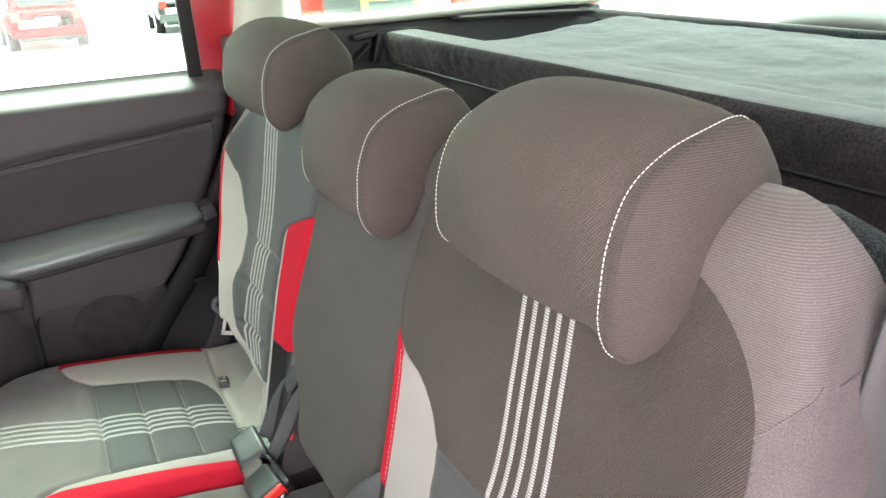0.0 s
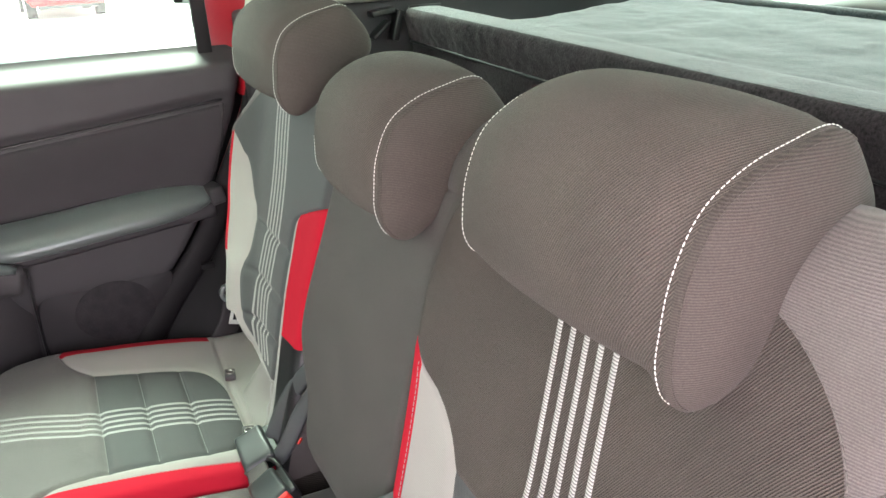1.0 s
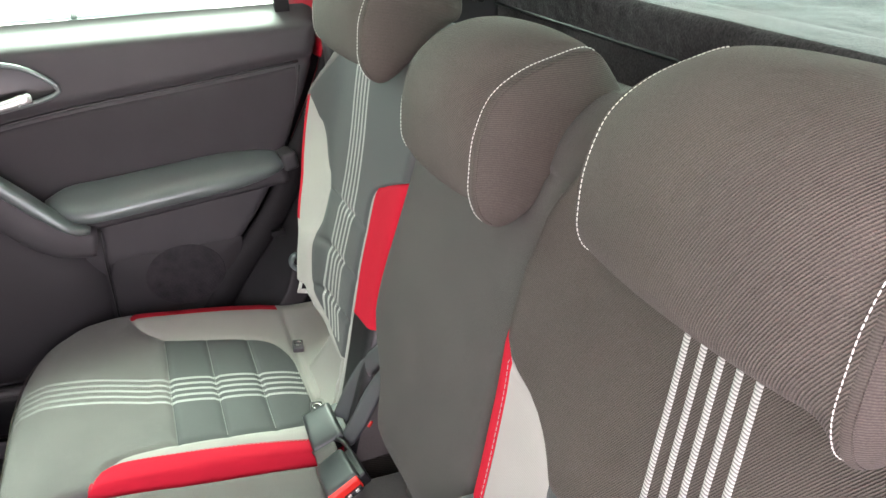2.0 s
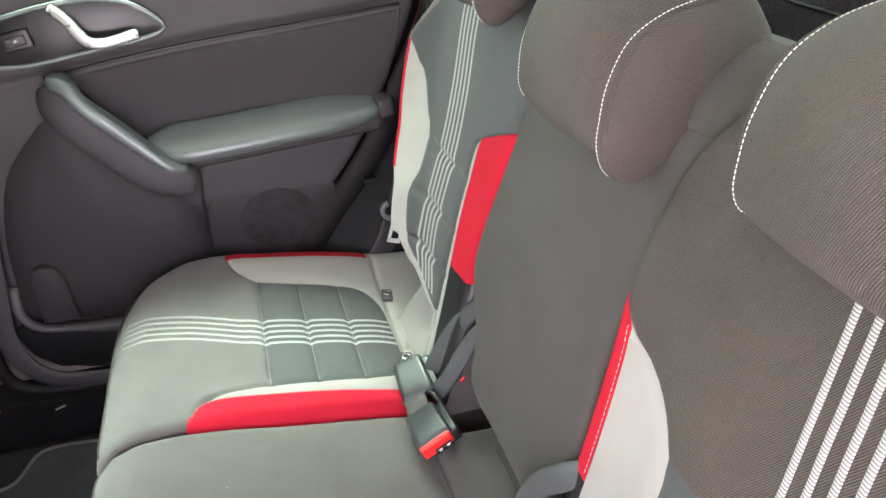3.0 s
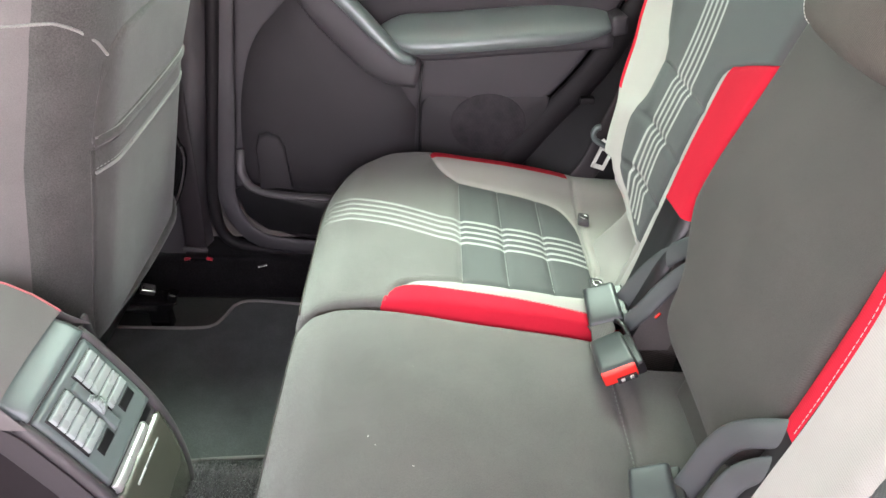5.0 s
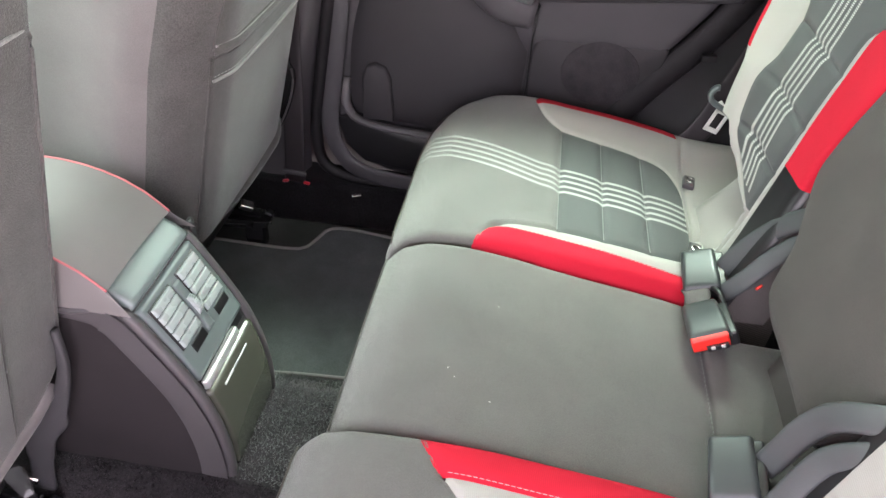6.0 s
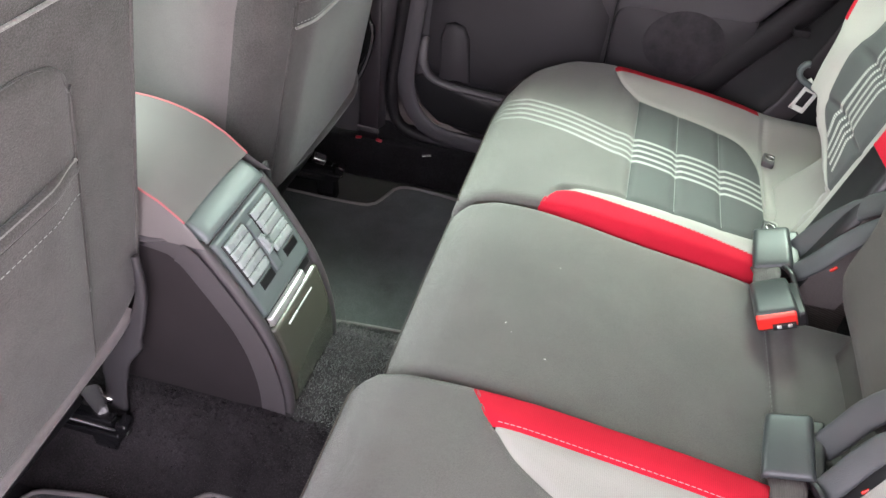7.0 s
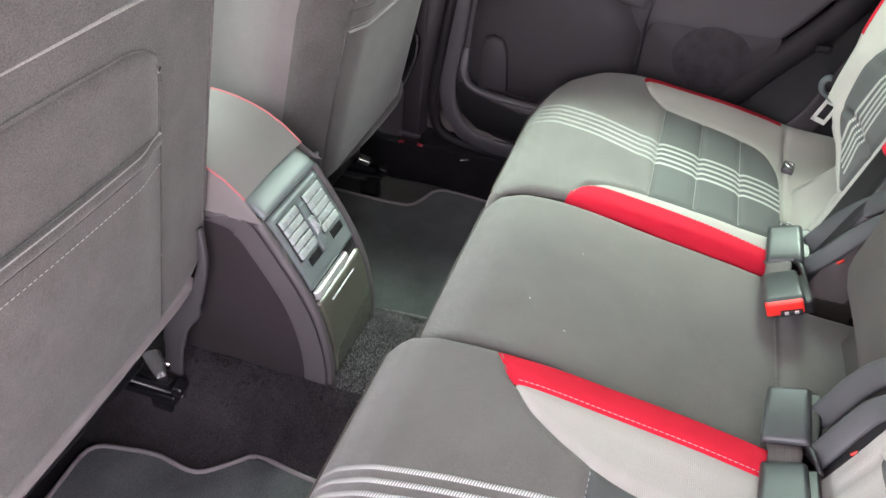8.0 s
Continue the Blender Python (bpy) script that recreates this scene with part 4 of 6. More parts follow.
def back_point(y, zn, lift=0.0):
    """A point of an outer seat's back, before it is put in place; zn the nominal height."""
    out = K["b_out"](zn)
    corner = min(y - K["b_in"](zn), out - y)
    inner = rounding(y - K["b_in"](zn), K["corner_in"]) * (1.0 if K["corner_in"] > 0.1 else 0.9)
    ztop = B_TOP + K["rise"] * smooth(0.40, 0.52, y) - max(inner, rounding(out - y, K["corner"]) * 0.9)
    z = B_LOW + (zn - B_LOW) * (ztop - B_LOW) / (B_TOP - B_LOW) if zn > 0.7 else zn
    if zn > 0.7:
        z = zn + (z - zn) * smooth(0.7, 0.84, zn)
    win = smooth(0.36, 0.48, zn) * (1 - smooth(0.66, 0.80, zn))
    wing = smooth(0.36, 0.48, zn) * (1 - smooth(*K["fade"], zn))
    d = K["ridge"] * math.exp(-((y - K["crest"](zn)) / 0.030) ** 2) * win + K["wing"] * math.exp(-((y - out + K["peak"]) / 0.045) ** 2) * wing
    d += 0.010 * math.exp(-((zn - 0.52) / 0.10) ** 2) * smooth(0.17, 0.3, y)
    if 0.41 < zn < 0.70:
        inside = smooth(-0.01, 0.015, y - K["q_lo"](zn)) * smooth(-0.01, 0.015, K["q_hi"](zn) - y)
        for q in (0.475, 0.540, K["q_top"]):
            d -= 0.0042 * inside * math.exp(-((zn - q) / 0.0045) ** 2)
    if zn < 0.70:
        for b in (K["q_lo"](zn), K["q_hi"](zn)):
            d -= 0.003 * math.exp(-((y - b) / 0.005) ** 2)
    if zn < 0.50 and K["lip"]:
        slope = (K["q_hi"](zn + 0.004) - K["q_hi"](zn - 0.004)) / 0.008
        away = (y - K["q_hi"](zn)) / math.sqrt(1 + slope * slope)
        d -= K["lip"] * max(0.0, zn - 0.322) * smooth(0.008, 0.015, away) * (1 - smooth(0.445, 0.475, zn))
    d -= K["roll"] * max(0.0, (y - 0.45) / 0.15) ** 2 * smooth(0.58, 0.68, zn)
    d -= rounding(corner, 0.014 if y < 0.3 else K["edge"]) + rounding(B_TOP - zn, 0.045)
    return Vector((0.247 + 0.32 * z - d - lift, y, z))


def back_rows(z0, z1):
    zs = set([round(B_LOW + (B_TOP - B_LOW) * i / 70, 4) for i in range(71)] + [round(q + d, 4) for q in (0.475, 0.540, K["q_top"]) for d in (-0.01, -0.005, 0, 0.005, 0.01)] + [z0, z1] + [round(0.395 + 0.003 * i, 4) for i in range(30)]
             + [round(B_TOP - 0.045 * (1 - math.cos(a)), 5) for a in (0.2, 0.4, 0.6, 0.8)])
    return [z for z in sorted(zs) if z0 <= z <= z1]


def outer_back(seat, s):
    def flip(p):
        return Vector((p[0], s * p[1], p[2]))

    def strip(z0, z1, lo, hi, n):
        return sheet(lambda z, t: flip(back_point(lo(z) + (hi(z) - lo(z)) * t, z)), back_rows(z0, z1), ease(n))
    part("back_panel", strip(0.415, K["q_top"], K["q_lo"], K["q_hi"], 34), M["quilt"], seat, "slate grey quilted back panel")
    part("upper_back", joined([strip(K["q_top"], 0.705, K["q_lo"], lambda z: min(K["q_hi"](z), SHOULDER(z)), 34), strip(0.705, B_TOP, K["b_in"], lambda z: min(K["q_hi"](z), SHOULDER(z)), 40)]), M["quilt" if s > 0 else "cloth"], seat, "slate grey upper back" if s > 0 else "charcoal twill upper back")
    part("back_bolster", joined([strip(0.415, 0.667, K["crest"], K["q_lo"], 10)]), M["cream"], seat, "pale grey bolster")
    part("back_bolster", joined([strip(0.415, K["c_top"], K["q_hi"], lambda z: max(K["b_out"](z) - K["rim"], K["q_hi"](z)), 30), strip(B_LOW, 0.415, K["crest"], K["b_out"], 44)]), M["cream"], seat, "pale grey bolster")
    fr = [i / 24 for i in range(25)]

    def shoulder(z, t):
        return flip(back_point(SHOULDER(z) + (K["b_out"](z) - SHOULDER(z)) * t, z))

    def cut(t):
        return SEAM_LINE(t)
    part("shoulder_panel", sheet(lambda t, v: shoulder(cut(t) + (B_TOP - cut(t)) * v, t), ease(18), [1 - (1 - a) ** 2 for a in fr]), M["side"], seat, "ribbed shoulder panel, lightened for daylight")
    part("lower_shoulder", sheet(lambda t, v: shoulder(K["c_top"] + (cut(t) - K["c_top"]) * v, t), ease(18), fr), M["fleece"], seat, "grey fleecy lower shoulder panel")
    part("shoulder_seam", tube([shoulder(cut(t), t) + Vector((-0.0004, 0, 0)) for t in [i / 20 for i in range(21)]], 0.0006, sides=6), M["side"], seat)
    part("back_edge", strip(0.498, 0.705, K["b_in"], K["br_hi"], 12), M["red"], seat, "red cloth edge panel")
    part("back_edge", strip(K["r_low"], K["c_top"], lambda z: K["b_out"](z) - K["rim"], K["b_out"], 8), M["red"], seat, "red cloth edge panel")
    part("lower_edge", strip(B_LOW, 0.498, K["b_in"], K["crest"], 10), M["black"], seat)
    part("lower_edge", strip(B_LOW, K["r_low"], lambda z: K["b_out"](z) - K["rim"], K["b_out"], 5), M["cream"], seat)

    # side walls and rear shell
    def wall(edge, depth, z0=B_LOW, z1=B_TOP):
        return sheet(lambda z, t: flip(back_point(edge(z), z) + Vector((depth * t, 0, -0.03 * t * smooth(0.7, 0.9, z)))), back_rows(z0, z1), [0, 0.15, 0.5, 0.85, 1.0])
    part("back_side", joined([wall(K["b_in"], 0.06)]), M["side"], seat)
    def flank(z, t):
        return flip(back_point(K["b_out"](z), z) + Vector((0.06 * t, 0, -0.03 * t * smooth(0.7, 0.9, z))))

    def rise(t):
        return 0.8504 + 0.0343 * t
    part("back_side", sheet(lambda t, v: flank(B_LOW + (rise(t) - B_LOW) * v, t), [0, 0.15, 0.5, 0.85, 1.0], [i / 60 for i in range(61)]), M["fleece"], seat, "grey fleecy side panel")
    part("back_side", sheet(lambda t, v: flank(rise(t) + (B_TOP - rise(t)) * v, t), [0, 0.15, 0.5, 0.85, 1.0], [i / 30 for i in range(31)]), M["side"], seat, "ribbed charcoal side panel")
    part("side_seam", tube([flank(rise(t), t) + Vector((0, s * 0.0006, 0)) for t in [i / 10 for i in range(11)]], 0.0006, sides=6), M["side"], seat)
    part("back_shell", sheet(lambda z, t: flip(back_point(K["b_in"](z) + (K["b_out"](z) - K["b_in"](z)) * t, z) * 1.0 + Vector((0.06 + 0.02 * math.sin(math.pi * t), 0, -0.03 * smooth(0.7, 0.9, z)))), back_rows(B_LOW, B_TOP), ease(12)), M["felt"], seat)
    for d in STRIPES:
        part("stripe", sheet(lambda z, t: flip(back_point(K["stripe"](z) + d * 1.06 + (t - 0.5) * 0.0068, z, 0.0010 - 0.0012 * (2 * t - 1) ** 4)), [z for z in back_rows(0.432, 0.84) if z > 0.56 or K["stripe"](z) + d * 1.06 < K["q_hi"](z) - 0.006], [0, 0.2, 0.5, 0.8, 1.0]), M["stripe"], seat, "white woven stripe")
    if s < 0:
        part("stitching", stitches([flip(back_point(K["crest"](z) - 0.004, z, 0.0008)) for z in [0.505 + 0.145 * i / 60 for i in range(61)]], 0.005, 0.0012, 0.00038), M["grey_thread"], seat, "white thread stitching")
    part("back_stitching", stitches([flip(back_point(SHOULDER(z) + 0.002, z, 0.0008)) for z in [0.69 + 0.17 * i / 60 for i in range(61)]], 0.005, 0.0014, 0.0006), M["dark_thread"], seat)


def hook_eye(seat, x, y, s):
    at = cushion_point(x, TOP(x), y)
    at = Vector((at[0], s * at[1], at[2] + 0.004))
    m = Matrix.Translation(at) @ pose(0, 0, 0, 0, 8, -8)
    eye = part("anchor_loop", block((0.019, 0.030, 0.010), m, 0.003), M["trim_mid"], seat, "dark anchor loop with steel ring")
    ring = [m @ Vector((0.0065 * math.cos(a), 0.0065 * math.sin(a), 0.006)) for a in [2 * math.pi * i / 16 for i in range(17)]]
    part("ring", tube(ring, 0.0014, sides=6), M["steel"], eye)


HEAD = spline([(0.440, 0.840, 0), (0.438, 0.880, 0), (0.450, 0.920, 0), (0.480, 0.946, 0), (0.522, 0.957, 0), (0.570, 0.950, 0), (0.604, 0.927, 0), (0.626, 0.895, 0), (0.622, 0.866, 0),
               (0.600, 0.853, 0), (0.570, 0.838, 0), (0.540, 0.816, 0), (0.512, 0.800, 0), (0.486, 0.793, 0), (0.461, 0.798, 0), (0.446, 0.816, 0)], 80, closed=True)
HEAD_SIDE = spline([(0.453, 0.840, 0), (0.458, 0.872, 0), (0.474, 0.905, 0), (0.502, 0.924, 0), (0.536, 0.934, 0), (0.576, 0.939, 0), (0.601, 0.914, 0), (0.616, 0.886, 0), (0.612, 0.862, 0),
                    (0.592, 0.853, 0), (0.565, 0.838, 0), (0.537, 0.818, 0), (0.510, 0.806, 0), (0.486, 0.800, 0), (0.464, 0.805, 0), (0.454, 0.820, 0)], 80, closed=True)
HEAD_LOBE = spline([(0.453, 0.840, 0), (0.458, 0.872, 0), (0.474, 0.905, 0), (0.502, 0.924, 0), (0.536, 0.934, 0), (0.576, 0.939, 0), (0.601, 0.914, 0), (0.616, 0.886, 0), (0.612, 0.862, 0),
                    (0.592, 0.853, 0), (0.565, 0.838, 0), (0.535, 0.811, 0), (0.507, 0.788, 0), (0.482, 0.778, 0), (0.461, 0.789, 0), (0.452, 0.814, 0)], 80, closed=True)


def headrest(seat, yc, half, move, label, size=1.0):
    """A headrest whose seams run at yc -+ half; move: its shift in x and z; size: of its section."""
    n = len(HEAD)
    c = Vector((0.540, 0.868, 0))

    def ring(w, j, y, k=1.0, lobe=0.0):
        p = HEAD[j].lerp(HEAD_SIDE[j], w)
        if lobe:
            p = p.lerp(HEAD_LOBE[j], lobe)
        p = c + (p - c) * k * size
        return Vector((p[0] + move[0], y, p[1] + move[1]))
    head = part("headrest", sheet(lambda t, j: ring(abs(t) ** 2.4, j, yc + half * t, 1 - 0.012 * max(0, abs(t) - 0.94) / 0.06, smooth(0.80, 1.0, -t)), [-1 + 2 * i / 40 for i in range(41)], list(range(n)), wrap_v=True), M["cloth"], seat, label)
    for sg in (-1, 1):
        steps = [(1.0 - 0.012, 0.0), (0.99, 0.0025), (0.965, 0.0055), (0.92, 0.009), (0.85, 0.0125), (0.72, 0.0165), (0.55, 0.019), (0.35, 0.0205), (0.15, 0.021), (0.01, 0.021)]
        part("headrest_side", sheet(lambda a, j: ring(1.0, j, yc + sg * (half + a[1]), a[0], 1.0 if sg < 0 else 0.0), steps, list(range(n)), wrap_v=True), M["rib"], head, "ribbed charcoal side panel")
        run = []
        for j in list(range(n - 10, n)) + list(range(0, 31)):
            out = (HEAD_SIDE[j] - c).normalized() * 0.0006
            run.append(ring(0.93, j, yc + sg * (half - 0.0035), 1.0, 0.9 if sg < 0 else 0.0) + Vector((out[0], 0, out[1])))
        part("headrest_seam", tube([ring(1.0, j, yc + sg * (half + 0.0057), 0.9655, 1.0 if sg < 0 else 0.0) for j in list(range(n - 10, n)) + list(range(0, 31))], 0.0006, sides=6), M["rib"], head)
        part("headrest_stitching", stitches(run, 0.0032, 0.0010, 0.00042), M["thread"], head, "white thread stitching")
    return head


far_seat = thing("rear_seat", (0.15, 0.39, 0.05), "grey rear seat with red edges, white stripes and raised headrest", "car seat", "rear seats")
near_seat = thing("rear_seat", (0.15, -0.39, 0.05), "grey rear seat with red edges and stripes, beside the open door", "car seat", "rear seats")
for seat, s in ((far_seat, 1), (near_seat, -1)):
    K.update(FAR_COVER if s > 0 else NEAR_COVER)
    outer_cushion(seat, s)
    outer_back(seat, s)
    hook_eye(seat, 0.345, 0.455, s)
    hook_eye(seat, 0.332, 0.262, s)
headrest(near_seat, -0.363, 0.115, (0, 0), "charcoal twill headrest")
headrest(far_seat, 0.358, 0.119, (-0.024, 0.037), "charcoal twill headrest, raised", 0.87)

mid_seat = thing("rear_seat", (0.15, 0.0, 0.05), "plain charcoal middle rear seat between the outer seats", "car seat", "rear seats")
MID = 0.161


def mid_cushion(r, t):
    x, z = r
    half = MID - 0.050 * smooth(0.318, 0.350, x)
    y = -half + 2 * half * t
    e = half - abs(y)
    top = smooth(-0.13, -0.05, x)
    dz = -rounding(e, 0.011) * top - 0.004 * math.exp(-((x - 0.326) / 0.006) ** 2) + 0.003 * math.cos(y * 9) + 0.007 * smooth(0.328, 0.352, x) - 0.016 * smooth(-0.10, 0.22, x)
    return Vector((x + (rounding(e, 0.010) + 0.004 * (1 - smooth(0, 0.02, e))) * (1 - smooth(-0.1, 0.0, x)) + 0.015 * (1 - smooth(-0.08, 0.10, x)), y, z - 0.004 + dz))


mid_rows = sorted(set(cushion_rows(-0.05) + [(0.326 + d, TOP(0.326 + d)) for d in (-0.008, -0.004, 0, 0.004, 0.008)]))
mid_rows = [(p[0], p[1]) for p in FRONT] + [(x, TOP(x)) for x in (-0.09, -0.08, -0.07, -0.06)] + mid_rows
part("cushion", sheet(mid_cushion, mid_rows, ease(30)), M["seat_cloth"], mid_seat)
part("cushion_pad", span((-0.10, -0.15, 0.06), (0.34, 0.15, 0.30), bevel=0.02), M["black"], mid_seat)
for sg in (0, 1):
    part("cushion_side", sheet(lambda r, t: mid_cushion(r, sg).lerp(Vector((mid_cushion(r, sg)[0], mid_cushion(r, sg)[1], 0.06)), t), mid_rows, [0, 0.3, 1.0]), M["cloth"], mid_seat)
part("front_piping", tube([mid_cushion((-0.119, 0.335), 0.04 + 0.92 * i / 20) + Vector((-0.001, 0, 0.001)) for i in range(21)], 0.0012, sides=8), M["plain"], mid_seat)
part("stitching", stitches([mid_cushion((0.322, TOP(0.322)), 0.15 + 0.6 * i / 40) + Vector((0, 0, 0.0008)) for i in range(41)], 0.004, 0.003, 0.0004), M["grey_thread"], mid_seat, "white thread stitching")


MID_HALF = curve_of((0.30, 0.070), (0.383, 0.080), (0.392, 0.098), (0.412, 0.113), (0.462, 0.126), (0.507, 0.146), (0.54, 0.158), (0.60, 0.162), (0.875, 0.162))

MID_LOW = curve_of((0.30, 0.085), (0.36, 0.100), (0.40, 0.128), (0.44, 0.150), (0.50, 0.152), (0.56, 0.142), (0.62, 0.136), (0.70, 0.150), (0.80, 0.180), (0.875, 0.190))


def mid_back(z, t):
    lo, hi = -MID_LOW(z), MID_HALF(z) + 0.028 * smooth(0.44, 0.54, z)
    y = lo + (hi - lo) * t
    e = min(y - lo, hi - y)
    d = -0.008 - rounding(e, 0.012) - rounding(0.875 - z, 0.05) - 0.05 * (1 - smooth(0.335, 0.415, z)) ** 2 + 0.008 * math.exp(-((z - 0.55) / 0.12) ** 2) - 0.004 * math.cos(y * 12) - 0.0035 * math.exp(-((z - 0.806) / 0.004) ** 2) - 0.022 * smooth(0.120, 0.160, -y) * smooth(0.64, 0.76, z)
    return Vector((0.247 + 0.32 * z - d, y, z))


mid_zs = [0.30 + 0.49 * i / 40 for i in range(41)] + [0.796, 0.799, 0.802, 0.804, 0.806, 0.808, 0.810, 0.813, 0.816, 0.823, 0.834, 0.845, 0.856, 0.864, 0.870, 0.8735, 0.875]
part("back_panel", sheet(mid_back, mid_zs, ease(36)), M["plain"], mid_seat)
part("back_shell", sheet(lambda z, t: mid_back(z, t) + Vector((0.07, 0, -0.02 * smooth(0.7, 0.87, z))), mid_zs, ease(10)), M["felt"], mid_seat)
part("back_top", sheet(lambda t, k: mid_back(0.875, t) + Vector((0.07 * k, 0, -0.02 * k)), ease(24), [0, 0.5, 1]), M["plain"], mid_seat)
headrest(mid_seat, 0.012, 0.095, (-0.008, -0.026), "charcoal twill middle headrest")


# ---- front seats ----
LOW_EDGE = curve_of((0.06, 0.282), (0.23, 0.266), (0.344, 0.252), (0.438, 0.246), (0.66, 0.238))


def front_seat(s, x0, z0, y_in, label, lean=0.25):
    seat = thing("front_seat", (x0 - 0.2, s * 0.36, 0.02), label, "car seat", "front seats")
    y_out, zb, zt = 0.640, 0.245, 1.02

    def rear(y, z, lift=0.0):
        if s > 0:
            d = rounding(min(y - y_in, y_out - y, z - zb, zt - z), 0.045) + 0.020 * (1 - smooth(0.0, 0.10, y - y_in))
        else:
            d = max(rounding(min(y_out - y, zt - z), 0.045), rounding(y - y_in, 0.016), rounding(z - bottom(y), 0.014))
        d += 0.034 * (1 - smooth(0.0, 0.13, y_out - y))
        d += 0.007 * math.exp(-((z - 0.738) / 0.005) ** 2)
        return Vector((x0 + (0.25 if z < z0 else lean) * (z - z0) - d + lift, s * y, z))

    def bottom(y):
        if s > 0:
            return zb + 0.035 * smooth(0.25, 0.55, y) + rounding(y - y_in, 0.07) * 0.7
        return LOW_EDGE(y) + rounding(y - y_in, 0.085) * 0.8
    zs = ease(46)
    part("back_cover", sheet(lambda t, y: rear(y, bottom(y) + (zt - bottom(y)) * t), zs, [y_in + (y_out - y_in) * a for a in ease(44)]), M["backing"], seat, "grey cloth seat back cover")

    def side(y):
        return sheet(lambda t, k: rear(y, bottom(y) + (zt - bottom(y)) * t) + Vector((-0.17 * k, s * (0.012 if y > 0.3 else -0.012) * math.sin(math.pi * min(k * 2, 1)), 0)), zs, [0, 0.1, 0.25, 0.5, 0.75, 1.0])
    part("side_bolster", side(y_in), M["bolster"], seat, "grey side bolster")
    part("side_bolster", side(y_out), M["bolster"], seat, "grey side bolster")
    part("front_panel", sheet(lambda t, y: rear(y, bottom(y) + (zt - bottom(y)) * t) + Vector((-0.17 - 0.02 * math.sin(6 * (y - 0.1)), 0, 0)), zs, [y_in + (y_out - y_in) * a for a in ease(16)]), M["cloth"], seat)
    part("top_panel", sheet(lambda y, k: rear(y, zt) + Vector((-0.17 * k, 0, 0.0)), [y_in + (y_out - y_in) * a for a in ease(16)], [0, 0.5, 1]), M["cloth"], seat)
    # map pocket
    py0, py1, pz0, pz1 = 0.190, 0.535, 0.275, 0.568 if s < 0 else 0.588
    sag = lambda y: -0.005 * math.sin(math.pi * (y - py0) / (py1 - py0))

    def pouch(y, t):
        z = pz0 + (pz1 + sag(y) - pz0) * t
        k = min((y - py0), (py1 - y)) / 0.05
        return rear(y, z, 0.003 + (0.010 if s < 0 else 0.005) * smooth(0, 1, k) * t ** 0.8)
    ys = [py0 + (py1 - py0) * a for a in ease(30)]
    pocket = part("map_pocket", joined([sheet(lambda y, t: pouch(y, t), ys, [0, 0.05, 0.2, 0.4, 0.6, 0.8, 0.95, 1.0]),
                                        sheet(lambda y, t: pouch(y, 1.0) - Vector((0.008 * t, 0, 0)), ys, [0, 1])]), M["backing"], seat, "sagging grey cloth map pocket")
    part("hem", tube([pouch(y, 1.0) + Vector((0.001, 0, 0.012)) for y in ys], [0.003] * 2 + [0.006] * 26 + [0.003] * 2, 0.008, sides=12, power=2.6), M["backing"], pocket, "folded elastic hem")
    # pale line paints the highlight along the hem's upper edge
    part("hem_edge", tube([pouch(y, 1.0) + Vector((0.0045, 0, 0.017)) for y in ys], 0.0016, sides=8), M["seam"], pocket)
    if s > 0:
        part("hem_fold", tube([pouch(y, 0.90) + Vector((0.0005, 0, 0)) for y in ys], 0.0022, sides=8), M["seam"], pocket)
    part("hem_stitching", stitches([pouch(y, 0.92) + Vector((0.0010, 0, 0)) for y in ys], length=0.0045, r=0.00045), M["grey_thread"], pocket)
    part("pocket_seam", tube([rear(py0 - 0.004, z, 0.001) for z in [0.26 + 0.33 * i / 20 for i in range(21)]], 0.0011, sides=6), M["backing"], pocket)
    # moulded field above the pocket
    fa, fb = py0 - 0.004, py1 + 0.004
    up = 0.0 if s < 0 else 0.047
    field = spline([(fa, 0.40 if s < 0 else 0.60, 0), (fa, 0.64, 0), (fa + 0.003, 0.668 if s > 0 else 0.655, 0)] + ([] if s < 0 else [(fa + 0.010, 0.705, 0), (fa + 0.030, 0.727, 0), (fa + 0.06, 0.737, 0), (0.292, 0.741, 0), (0.36, 0.744, 0), (fb - 0.06, 0.738, 0), (fb - 0.010, 0.705, 0), (fb - 0.003, 0.668, 0), (fb, 0.60, 0)]) + ([] if s > 0 else [(fa + 0.014, 0.678, 0), (fa + 0.038, 0.693, 0), (fa + 0.09, 0.697, 0), (0.36, 0.699, 0), (fb - 0.08, 0.697, 0), (fb - 0.030, 0.694, 0), (fb - 0.012, 0.685, 0), (fb - 0.003, 0.668, 0), (fb, 0.64, 0), (fb, 0.60, 0)]), 70)
    part("field_seam", tube([rear(p[0], p[1], 0.0012) for p in field], 0.0010, sides=8), M["backing"], seat)
    part("upper_field", sheet(lambda a, t: rear(py0 - 0.006 + (py1 - py0 + 0.012) * a, 0.565 + (0.695 + up - rounding(min(a, 1 - a) * 0.35, 0.042 + 0.6 * up) - 0.565) * t, 0.0048 - 0.0075 * (max(abs(2 * a - 1), 2 * t - 1) ** 16)), ease(40), ease(30)), M["backing"], seat)
    if s < 0:
        part("seat_piping", tube([rear(y_in + 0.012, z, 0.001) for z in [0.31 + 0.43 * i / 40 for i in range(41)]], 0.0020, sides=8), M["backing"], seat)
    part("seat_piping", tube([rear(y_out - 0.012, z, 0.001) for z in [0.33 + 0.55 * i / 40 for i in range(41)]], 0.0020, sides=8), M["backing"], seat)
